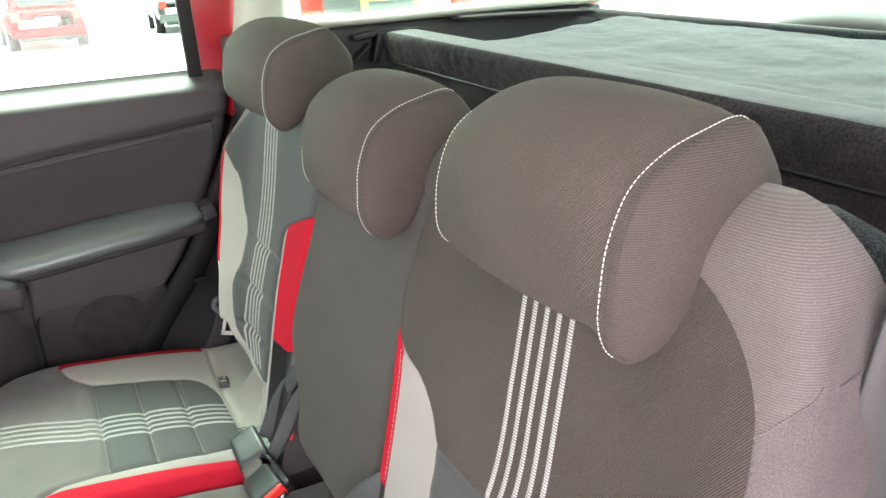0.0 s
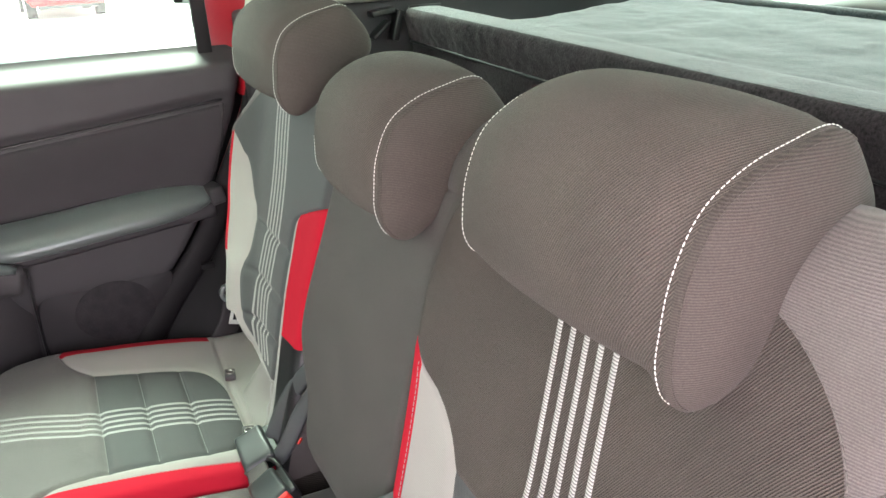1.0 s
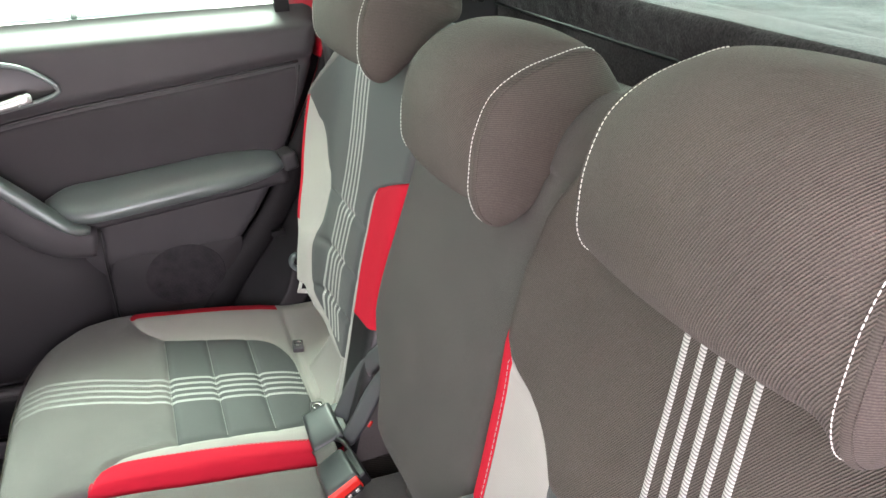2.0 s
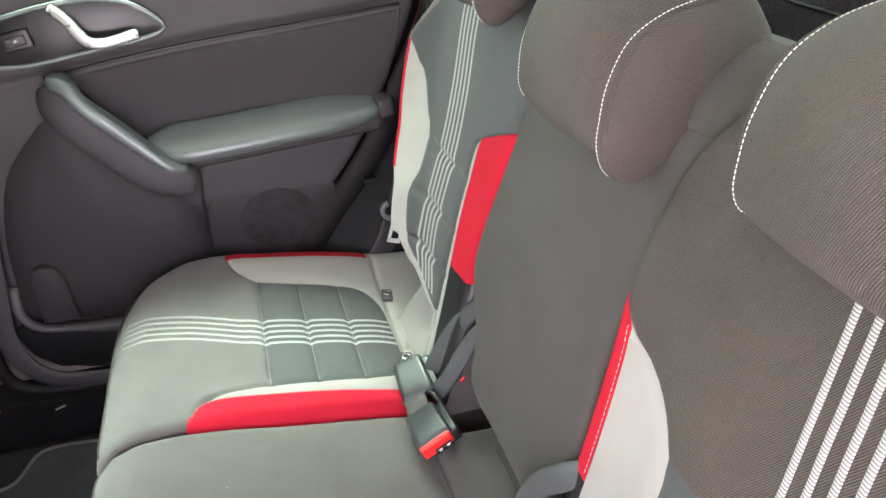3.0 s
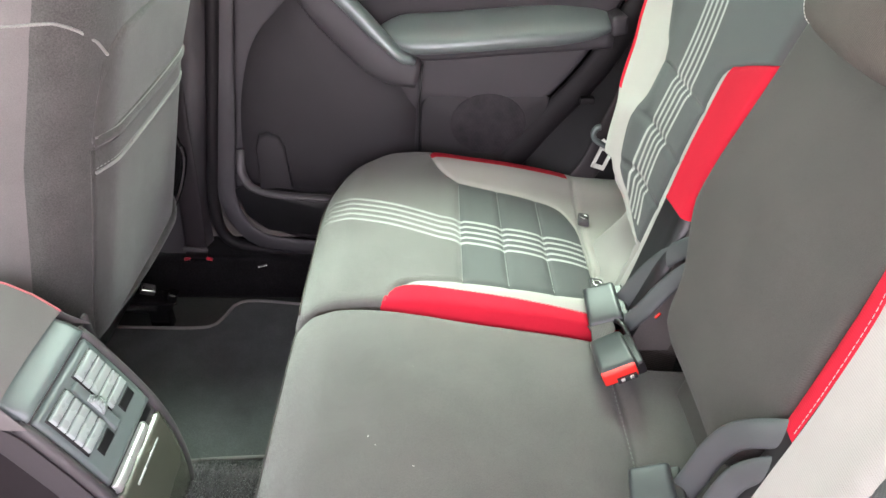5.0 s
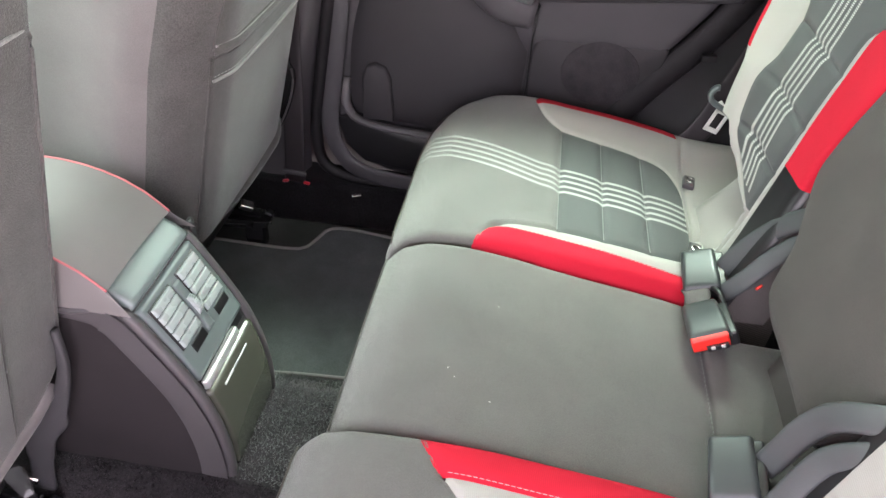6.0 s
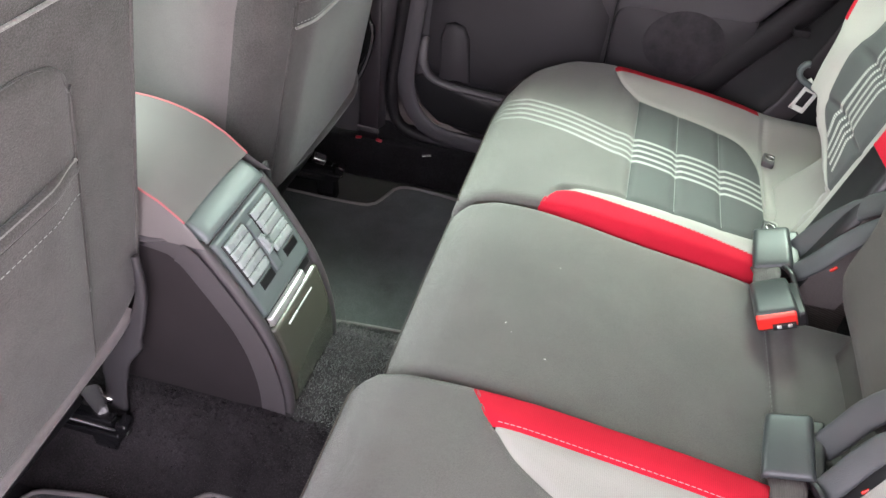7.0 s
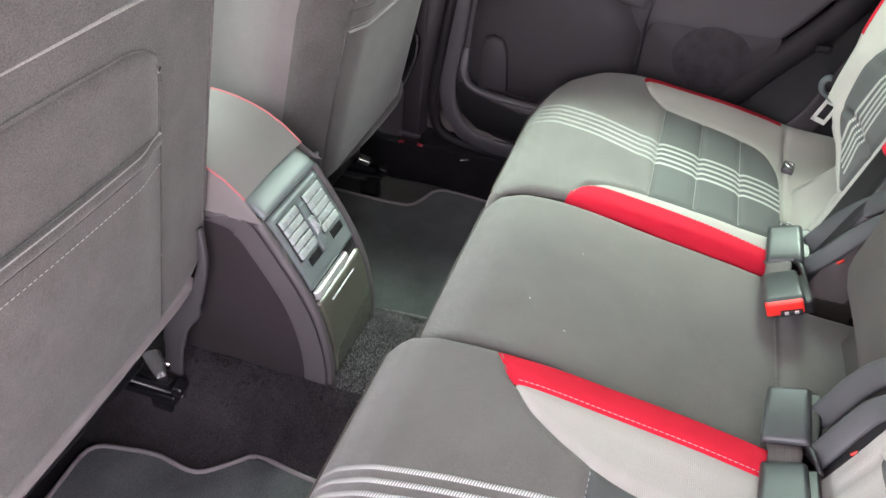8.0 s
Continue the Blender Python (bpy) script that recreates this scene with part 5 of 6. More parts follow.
    if s < 0:
        part("upper_seam", tube([rear(y, 0.738, 0.0055) for y in [y_in + 0.006 + (y_out - y_in - 0.012) * i / 40 for i in range(41)]], 0.0019, sides=8), M["seam"], seat)
    else:
        drop = spline([(y_in + 0.004, 0.761, 0), (0.150, 0.750, 0), (0.172, 0.732, 0), (0.196, 0.707, 0)], 24)
        part("upper_seam", tube([rear(y_in, 0.761) + Vector((-0.16 * (1 - i / 10), -0.010 * math.sin(math.pi * min(2 - i / 5, 1)), 0.0)) for i in range(10)] + [rear(p[0], p[1], 0.001) for p in drop], 0.0018, sides=8), M["seam"], seat)
    part("bottom_lip", tube([rear(y, bottom(y) + 0.002) + (Vector((-0.003, 0, -0.004)) if s > 0 else Vector((0.004, 0, 0.0))) for y in [y_in + 0.03 + (y_out - y_in - 0.06) * i / 24 for i in range(25)]], 0.014 if s > 0 else 0.010, 0.012 if s > 0 else 0.010, sides=12), M["backing" if s > 0 else "bolster"], seat, "rolled lower edge of the seat back")
    # cushion, frame and rails
    xb = x0 + 0.25 * (zb - z0)
    part("seat_cushion", span((xb - 0.62, min(s * 0.12, s * 0.60), 0.22), (xb - 0.10, max(s * 0.12, s * 0.60), 0.36), bevel=0.05), M["cloth"], seat)
    xr = xb - 0.036
    for y in (0.150, 0.545):
        rail = part("rail", joined([span((xr - 0.55, s * y - 0.017, 0.052), (xr, s * y + 0.017, 0.070), bevel=0.004), span((xr - 0.55, s * y - 0.009, 0.070), (xr - 0.012, s * y + 0.009, 0.088), bevel=0.003),
                                    tube([(xr - 0.5, s * (y + 0.012), 0.078), (xr - 0.004, s * (y + 0.012), 0.078)], 0.004, sides=8)]), M["gloss_black"], seat, "black steel seat rail")
        part("rail_rod", tube([(xr - 0.5, s * (y - 0.020), 0.058), (xr - 0.03, s * (y - 0.020), 0.058)], 0.007, sides=12), M["gloss_black"], rail, "glossy black rod")
        part("rail_cap", block((0.018, 0.024, 0.022), pose(xr + 0.002, s * y, 0.078, 0, 20, 0), 0.005), M["gloss_black"], rail)
        part("rail_foot", span((xr - 0.05, s * y - 0.016, -0.002), (xr - 0.01, s * y + 0.016, 0.056), bevel=0.005), M["gloss_black"], rail)
        part("rail_foot", span((xr - 0.5, s * y - 0.016, -0.002), (xr - 0.46, s * y + 0.016, 0.056), bevel=0.005), M["gloss_black"], rail)
        part("rail_bolt", tube([(xr - 0.002, s * y, 0.062), (xr + 0.006, s * y, 0.062)], 0.006, sides=10), M["steel"], rail)
        part("rail_clip", block((0.030, 0.022, 0.014), pose(xr - 0.035, s * (y - 0.02), 0.110, 10, 25, 20), 0.004), M["steel"], seat, "bright steel clip")
    arm = spline([(xr - 0.02, s * 0.128, 0.085), (xr - 0.01, s * 0.128, 0.13), (xr + 0.01, s * 0.126, 0.20), (xr + 0.045, s * 0.122, 0.25), (xr + 0.075, s * 0.116, 0.33), (xr + 0.08, s * 0.112, 0.39)], 26)
    hinge = part("hinge_plate", tube(arm, [0.016] * 6 + [0.019] * 8 + [0.012 - 0.0008 * k for k in range(12)], 0.005, sides=12, up=(0, 1, 0), power=4), M["trim"], seat, "dark satin hinge plate")
    part("hinge_edge", tube([p + Vector((-0.014, s * -0.006, 0.004)) for p in arm[3:18]], 0.0014, sides=6), M["piping"], hinge)
    part("hinge_slot", tube([arm[k] + Vector((-0.004, s * -0.0065, 0.0)) for k in (13, 15, 17)], 0.004, 0.0014, sides=8, up=(0, 1, 0)), M["black"], hinge)
    part("hinge_pin", tube([arm[9] + Vector((0.004, s * -0.004, 0)), arm[9] + Vector((0.004, s * -0.0085, 0))], 0.0045, sides=12), M["steel"], hinge)
    # pressed steel foot between the hinge and the rail
    def foot(u, v):
        flare = 0.018 + 0.020 * (1 - v) ** 1.6
        return Vector((xr - 0.040 + flare * (2 * u - 1) + 0.010 * v, s * (0.148 - 0.008 * math.cos(3 * math.pi * u) * (1 - 0.4 * v)), 0.084 + 0.062 * (1 - v)))
    part("hinge_foot", sheet(foot, ease(24), ease(10)), M["steel"], seat, "grey pressed steel hinge foot")
    lever = spline([(xb + 0.006, s * 0.612, 0.42), (xb + 0.014, s * 0.610, 0.365), (xb - 0.004, s * 0.606, 0.30), (xb - 0.040, s * 0.602, 0.235), (xb - 0.075, s * 0.60, 0.19)], 24)
    part("recline_plate", tube(lever, [0.010] * 4 + [0.016] * 20, 0.006, sides=12, up=(0, 1, 0), power=3), M["gloss_black"], seat, "black curved recliner plate")
    part("recline_edge", tube([p + Vector((0.012, s * -0.006, -0.004)) for p in lever[3:]], 0.0022, sides=6), M["trim_mid"], seat)
    part("seat_frame", span((xb - 0.45, min(s * 0.14, s * 0.56), 0.10), (xb - 0.09, max(s * 0.14, s * 0.56), 0.225), bevel=0.02), M["black"], seat)
    return seat


front_seat(-1, -0.384, 0.583, 0.084, "front seat with grey cloth back and map pocket")
front_seat(1, -0.325, 0.59, 0.132, "front seat with grey cloth back, slid further back", 0.36)

# ---- centre console ----
console = thing("centre_console", (-0.45, 0.002, 0.04), "dark centre console with padded armrest and rear air vents", "console")
FACE = spline([(-0.392, 0.412, 0), (-0.360, 0.392, 0), (-0.333, 0.348, 0), (-0.308, 0.300, 0), (-0.292, 0.262, 0), (-0.279, 0.210, 0), (-0.273, 0.140, 0), (-0.280, 0.040, 0)], 50)


def face_at(s):
    """Place and outward normal on the console's rear face, s metres down from its top."""
    run = 0.0
    for i in range(1, len(FACE)):
        d = FACE[i] - FACE[i - 1]
        if run + d.length >= s or i == len(FACE) - 1:
            p = FACE[i - 1] + d * ((s - run) / d.length)
            t = d.normalized()
            return Vector((p[0], 0, p[1])), Vector((-t[1], 0, t[0])), Vector((t[0], 0, t[1]))
        run += d.length


def on_face(y, s, h):
    p, n, _ = face_at(s)
    return Vector((p[0] + n[0] * h, y + 0.002, p[2] + n[2] * h))


HALF = 0.086


def console_body():
    loop = [(p[0], p[1]) for p in FACE] + [(-0.30, 0.04), (-0.9, 0.04), (-0.9, 0.385), (-0.6, 0.388), (-0.43, 0.392)]
    verts, faces = [], []
    c = Vector((-0.55, 0.22))
    n = len(loop)
    rings = [(-HALF, 0.012), (-HALF + 0.004, 0.004), (-HALF + 0.012, 0.0), (HALF - 0.012, 0.0), (HALF - 0.004, 0.004), (HALF, 0.012)]
    for y, inset in rings:
        for p in loop:
            q = Vector(p)
            d = (c - q).normalized() * inset
            verts.append((q[0] + d[0], y + 0.002, q[1] + d[1]))
    for r in range(len(rings) - 1):
        for j in range(n):
            k = (j + 1) % n
            faces.append((r * n + j, r * n + k, (r + 1) * n + k, (r + 1) * n + j))
    faces.append(tuple(range(n)))
    faces.append(tuple((len(rings) - 1) * n + j for j in range(n)))
    return mesh(verts, faces)


part("body", console_body(), M["console"], console, flat=True)
for sg in (-1, 1):
    # raised rim along each side of the rear face
    part("side_rim", tube([on_face(sg * 0.078, s, -0.001) for s in [0.035 + 0.36 * i / 40 for i in range(41)]], 0.008, 0.007, sides=12, up=(0, 1, 0), power=2.5), M["console"], console, "grained plastic rim")
    part("side_field", sheet(lambda u, v: Vector((u, sg * (HALF + 0.001) + 0.002, 0.05 + (curve_of((-0.85, 0.384), (-0.44, 0.382), (-0.40, 0.376), (-0.380, 0.355), (-0.350, 0.305), (-0.328, 0.262), (-0.310, 0.20), (-0.303, 0.14), (-0.302, 0.06))(u) - 0.05) * v)), [-0.85 + 0.547 * i / 50 for i in range(51)], [0, 0.5, 1]), M["lining"], console, "dark cloth side lining")


for sg in (-1, 1):
    def band(s, k):
        p, n, _ = face_at(s)
        q = p - n * (0.003 + 0.040 * k)
        return Vector((q[0], 0.002 + sg * (HALF + 0.0022 - 0.0018 * k ** 6), q[2]))
    part("side_band", sheet(band, [0.02 + 0.385 * i / 50 for i in range(51)], [0, 0.1, 0.5, 0.9, 1.0]), M["console"], console, "smooth grey band along the console edge")


def plate(y0, y1, s0, s1, h, bevel=0.003, base=0.0):
    """A plate that follows the rear face, raised by h."""
    ss = [s0 + (s1 - s0) * a for a in ease(14)]
    yy = [y0 + (y1 - y0) * a for a in ease(14)]
    return sheet(lambda s, y: on_face(y, s, base + h - rounding(min(s - s0, s1 - s, y - y0, y1 - y), bevel) - (h if min(s - s0, s1 - s, y - y0, y1 - y) < 1e-6 else 0)), ss, yy)


part("armrest_end", plate(-0.075, 0.073, 0.002, 0.042, 0.014, 0.006), M["satin"], console, "satin grey end cap below the armrest")
part("fascia", plate(-0.070, 0.070, 0.045, 0.168, 0.006), M["satin"], console, "satin grey vent fascia")
vent = part("air_vent", joined([plate(-0.061, -0.0085, 0.055, 0.124, 0.0072, 0.001), plate(0.0085, 0.061, 0.055, 0.124, 0.0072, 0.001)]), M["black"], console, "rear air vent with slats and thumb wheel")
for sg in (-1, 1):
    y0, y1 = (-0.0575, -0.0115) if sg < 0 else (0.0115, 0.0575)
    for k in range(5):
        part("slat", plate(y0, y1, 0.0580 + k * 0.0130, 0.0694 + k * 0.0130, 0.0112, 0.002), M["fascia"], vent)
    toggle = part("toggle", plate(y0 + 0.012, y1, 0.1275, 0.1415, 0.0072, 0.001), M["black"], vent, "thumb slider in a dark pocket")
    part("toggle_key", plate(y0 + 0.016, y1 - 0.010, 0.1295, 0.1395, 0.013, 0.003), M["fascia"], toggle)
part("vent_column", plate(-0.0075, 0.0075, 0.062, 0.140, 0.010, 0.002), M["satin"], vent)
p0, n0, t0 = face_at(0.100)
wheel = joined([tube([Vector((p0[0], 0.002 - 0.005, p0[2])) + n0 * 0.002, Vector((p0[0], 0.002 + 0.005, p0[2])) + n0 * 0.002], 0.0145, sides=28, up=tuple(t0))]
               + [block((0.0022, 0.0105, 0.003), Matrix.Translation(Vector((p0[0], 0.002, p0[2])) + n0 * 0.002 + (n0 * math.cos(a) + t0 * math.sin(a)) * 0.0148), 0.0) for a in [-1.2 + 0.2 * i for i in range(13)]])
part("thumb_wheel", wheel, M["fascia"], vent, "pale ridged thumb wheel")
part("gap", plate(-0.068, 0.068, 0.170, 0.182, 0.001, 0.001), M["black"], console)
part("silver_strip", plate(-0.066, 0.036, 0.172, 0.186, 0.009, 0.005), M["silver"], console, "bright satin trim strip")
part("storage_flap", plate(-0.070, 0.070, 0.188, 0.335, 0.007, 0.004), M["gloss"], console, "glossy olive black storage flap")
part("flap_line", plate(-0.040, 0.036, 0.2045, 0.2072, 0.0085, 0.0005), M["silver"], console, "thin silver line")


def armrest_top():
    prof = curve_of((-0.90, 0.465), (-0.60, 0.492), (-0.50, 0.489), (-0.45, 0.479), (-0.41, 0.461), (-0.385, 0.440), (-0.372, 0.427))

    def f(x, t):
        y = -1 + 2 * t
        return Vector((x, 0.002 + y * 0.078, prof(x) - 0.004 * y * y))
    xs = [-0.90 + 0.5 * i / 20 for i in range(21)] + [-0.395, -0.388, -0.382, -0.378, -0.375, -0.373]
    return sheet(f, xs, ease(20)), f, xs


arm_me, arm_f, arm_xs = armrest_top()
lid = part("armrest_lid", arm_me, M["leather"], console, "padded grey armrest with red piping")
for sg, t in ((-1, 0.0), (1, 1.0)):
    part("lid_side", sheet(lambda x, k: arm_f(x, t).lerp(Vector((x - 0.02 * k * (1 - smooth(-0.52, -0.42, x)) + 0.027 * smooth(-0.50, -0.373, x), 0.002 + sg * 0.087, 0.397)), k), arm_xs, [0, 0.15, 0.4, 0.7, 1.0]), M["leather"], lid)
    part("lid_piping", tube([arm_f(x, t) + Vector((0, sg * 0.0005, 0.0003)) for x in arm_xs], 0.0014, sides=8), M["red_thread"], lid, "red stitched piping")
    part("lid_rim", tube([(-0.90, 0.002 + sg * 0.087, 0.392), (-0.5, 0.002 + sg * 0.087, 0.394), (-0.42, 0.002 + sg * 0.086, 0.394), (-0.375, 0.002 + sg * 0.080, 0.402), (-0.357, 0.002 + sg * 0.074, 0.392)], 0.005, 0.004, sides=8, up=(0, 1, 0)), M["trim_mid"], lid)

# ---- floor mats ----
def floor_mat(s, label):
    ob = thing("floor_mat", (-0.4, s * 0.38, 0.0), label, "mat", "floor mats")
    front = [(-0.610, 0.275, 0), (-0.598, 0.250, 0), (-0.560, 0.240, 0), (-0.50, 0.232, 0), (-0.43, 0.238, 0), (-0.385, 0.205, 0), (-0.355, 0.182, 0)] if s < 0 else [(-0.80, 0.27, 0), (-0.60, 0.25, 0), (-0.50, 0.228, 0), (-0.43, 0.245, 0), (-0.38, 0.20, 0), (-0.34, 0.185, 0)]
    ahead = [(-0.58, 0.524, 0), (-0.598, 0.515, 0), (-0.605, 0.49, 0), (-0.606, 0.35, 0)] if s < 0 else [(-0.58, 0.525, 0), (-0.80, 0.53, 0)]
    edge = spline(front + [(-0.27, 0.19, 0), (-0.12, 0.20, 0), (0.05, 0.22, 0),
                   (0.06, 0.40, 0), (0.05, 0.57, 0), (-0.19, 0.60, 0), (-0.30, 0.612, 0), (-0.338, 0.60, 0), (-0.352, 0.565, 0), (-0.37, 0.530, 0), (-0.41, 0.522, 0), (-0.48, 0.522, 0)] + ahead, 150, True)
    bm = bmesh.new()
    low = [bm.verts.new((p[0], s * p[1], 0.002)) for p in edge]
    top = [bm.verts.new((p[0], s * p[1], 0.012)) for p in edge]
    for i in range(len(edge)):
        j = (i + 1) % len(edge)
        bm.faces.new((low[i], low[j], top[j], top[i]))
    bmesh.ops.triangulate(bm, faces=[bm.faces.new(top)])
    part("mat_body", bm, M["mat"], ob, flat=True)
    part("binding", tube([(p[0], s * p[1], 0.012) for p in edge + edge[:1]], 0.004, 0.004, sides=8), M["piping"], ob, "grey bound edge")


floor_mat(1, "charcoal velour floor mat with a grey bound edge")
floor_mat(-1, "charcoal velour floor mat with a grey bound edge")

# ---- belts and buckles ----
def top_face(x, y, z, rx, ry, rz):
    """The pose of a buckle whose upper face is centred at x, y, z."""
    return pose(x, y, z, rx, ry, rz) @ pose(0, 0, -0.014)


def buckle(m, label, button_out=True):
    """A wedge-shaped buckle: satin upper shell, black lower half and side, red release button at its end."""
    ob = thing("seat_belt_buckle", m.translation, label, "buckle", "belt buckles")

    def shell(t, a):
        # a runs across, t along; edges rolled down
        e = min(t, 1 - t) * 0.074
        f = min(a, 1 - a) * 0.050
        w = 0.050 * (1 - 0.10 * t)
        z = 0.013 + 0.0025 * math.sin(math.pi * t) - rounding(e, 0.006) - rounding(f, 0.006) * 1.3
        return m @ Vector(((a - 0.5) * w, -0.037 + 0.074 * t, z))
    part("housing", joined([sheet(shell, ease(16), ease(16)), block((0.043, 0.066, 0.008), m @ pose(0, 0, -0.001), 0.003)]), M["buckle"], ob)
    part("skirt", block((0.052, 0.068, 0.020), m @ pose(0.007, 0.0005, -0.006), 0.004), M["black"], ob)
    if button_out:
        part("button", block((0.045, 0.012, 0.020), m @ pose(-0.001, -0.0345, 0.0005, 8, 0, 0), 0.003), M["button"], ob, "red release button")
        part("slot", block((0.026, 0.006, 0.007), m @ pose(0.006, -0.0412, -0.0055), 0.001), M["black"], ob)
        for k in (-1, 1):
            part("spring", block((0.005, 0.003, 0.004), m @ pose(0.006 + k * 0.006, -0.0442, -0.0040), 0.001), M["silver"], ob)
    return ob


buckle(top_face(0.322, 0.187, 0.358, 8, -20, -2), "grey belt buckle lying on the seat joint", False)
buckle(top_face(0.315, 0.088, 0.358, -10, -24, 6), "grey belt buckle with red release button", True)
buckle(top_face(0.315, -0.135, 0.360, 8, -22, -6), "scuffed grey belt buckle on the middle seat", False)
buckle(top_face(0.310, -0.230, 0.358, -10, -22, 0), "grey belt buckle with red release button", True)


def belt_loop(upper, lower, tag, label):
    """Two padded straps that rise side by side from the buckles into the gap between the seat backs."""
    ob = thing("seat_belt", upper[0], label, "seat belt", "lap belts")
    for run, wide in ((upper, 0.0140), (lower, 0.0125)):
        strap = spline(run, 30)
        part("webbing", tube(strap, [wide * 0.8] + [wide] * 29, [0.003] + [0.0050] * 29, sides=16, up=(-0.50, -0.55, 0.67), power=3), M["webbing"], ob)
    part("label_tag", block((0.010, 0.003, 0.005), Matrix.Translation(tag) @ pose(0, 0, 0, 0, -40, 20), 0.002), M["lamp"], ob, "small red tag")
    return ob


belt_loop([(0.352, 0.192, 0.350), (0.368, 0.190, 0.385), (0.385, 0.184, 0.420), (0.402, 0.168, 0.455), (0.420, 0.140, 0.492), (0.440, 0.118, 0.53)],
          [(0.350, 0.150, 0.346), (0.369, 0.143, 0.380), (0.388, 0.142, 0.414), (0.406, 0.134, 0.446), (0.424, 0.118, 0.474), (0.444, 0.100, 0.50)], (0.378, 0.116, 0.392), "grey padded belt straps rising from the seat gap")
belt_loop([(0.348, -0.128, 0.350), (0.358, -0.128, 0.382), (0.368, -0.128, 0.417), (0.379, -0.136, 0.450), (0.393, -0.155, 0.477), (0.416, -0.180, 0.502)],
          [(0.345, -0.177, 0.341), (0.356, -0.172, 0.370), (0.367, -0.167, 0.400), (0.378, -0.168, 0.430), (0.392, -0.180, 0.456), (0.414, -0.195, 0.480)], (0.370, -0.190, 0.385), "grey padded belt straps rising from the seat gap")
for y0, y1 in ((0.162, 0.112), (-0.160, -0.206)):
    link = thing("belt_tether", (0.316, (y0 + y1) / 2, 0.335), "short worn brown strap between two buckles", "strap", "buckle tethers")
    part("webbing", tube(spline([(0.315, y0, 0.341), (0.317, y0 - 0.018, 0.346), (0.316, y1 + 0.018, 0.345), (0.315, y1, 0.341)], 14), 0.0165, 0.0022, sides=12, up=(-0.36, 0, 1), power=4), M["tether"], link)
    part("clip", tube(spline([(0.336, y0 - 0.008, 0.352), (0.342, (y0 + y1) / 2, 0.357), (0.348, y1 + 0.004, 0.352)], 10), 0.0035, sides=8), M["black"], link)

side_belt = thing("seat_belt", (0.38, 0.62, 0.34), "dark side seat belt with bright steel tongue", "seat belt")
part("webbing", tube(spline([(0.468, 0.626, 0.62), (0.44, 0.626, 0.50), (0.408, 0.622, 0.41), (0.383, 0.616, 0.345), (0.35, 0.610, 0.30)], 20), 0.022, 0.0015, sides=10, up=(0, 1, 0), power=5), M["belt_dark"], side_belt)


def tongue_plate():
    """A steel plate with a rectangular window and a bent shoulder."""
    m = pose(0.401, 0.604, 0.370, 0, 18, 0)
    bars = [block((0.0065, 0.003, 0.052), m @ pose(-0.0105, 0, 0), 0.001), block((0.0065, 0.003, 0.044), m @ pose(0.0105, 0, 0), 0.001),
            block((0.027, 0.003, 0.009), m @ pose(0, 0, -0.0215), 0.001), block((0.027, 0.003, 0.012), m @ pose(0, 0, 0.018), 0.001),
            block((0.016, 0.003, 0.010), m @ pose(-0.010, 0, 0.027, 0, 30, 0), 0.001)]
    return joined(bars)


tongue = part("tongue", tongue_plate(), M["plate"], side_belt, "bright steel tongue plate with a window")
part("belt_guide", tube(spline([(0.412, 0.603, 0.388), (0.396, 0.602, 0.397), (0.381, 0.601, 0.407), (0.376, 0.600, 0.420), (0.381, 0.600, 0.431), (0.388, 0.600, 0.433)], 20), 0.005, 0.006, sides=10, up=(0, 1, 0), power=3), M["satin"], side_belt, "grey plastic belt guide")

near_belt = thing("seat_belt", (0.58, -0.60, 0.5), "grey side seat belt beside the seat back", "seat belt")
part("webbing", tube(spline([(0.590, -0.640, 0.98), (0.585, -0.612, 0.86), (0.580, -0.605, 0.79), (0.575, -0.600, 0.70), (0.55, -0.605, 0.52)], 24), 0.020, 0.0016, sides=10, up=(0.75, 0.65, 0), power=5), M["webbing"], near_belt)

# ---- parcel shelf ----
shelf = thing("parcel_shelf", (1.0, 0, 0.80), "black felt parcel cover behind the seats", "parcel shelf")


def shelf_z(y):
    return 0.901 + 0.031 * y


def shelf_main(x, t):
    y = -0.66 + (0.50 + 0.66) * t
    z = shelf_z(y) - 0.020 + 0.020 * smooth(1.0, 1.36, x) + 0.003 * noise.noise((x * 14, y * 10, 0)) + 0.0015 * noise.noise((x * 50, y * 45, 3))
    return Vector((x, y, z - rounding((1 - t) * 1.16, 0.02)))


def shelf_rail(k, y):
    """The rounded rail along the front: up its face, over the top and down behind."""
    x, h = RAIL[k][0], RAIL[k][1]
    wob = 0.003 * noise.noise((x * 20, y * 14, 2)) + 0.0022 * noise.noise((h * 90, y * 60, 8)) * (1 if h < -0.006 else 0.3)
    return Vector((x - wob, y, shelf_z(y) + h + wob * 0.5))


RAIL = spline([(0.829, -0.064, 0), (0.824, -0.045, 0), (0.819, -0.022, 0), (0.820, -0.008, 0), (0.827, -0.001, 0), (0.850, 0.0, 0), (0.885, 0.0, 0), (0.899, -0.003, 0), (0.905, -0.014, 0), (0.906, -0.035, 0)], 34)
rail_ys = [-0.66 + 1.29 * i / 200 for i in range(201)]
part("cover", sheet(shelf_main, [0.90 + 0.45 * i / 50 for i in range(51)], [i / 100 for i in range(101)]), M["felt"], shelf)
part("front_rail", sheet(shelf_rail, list(range(13, 34)), rail_ys), M["felt"], shelf, "felt-covered rounded front rail")
part("rail_face", sheet(shelf_rail, list(range(14)), rail_ys), M["felt_dark"], shelf, "dark front face of the rail")
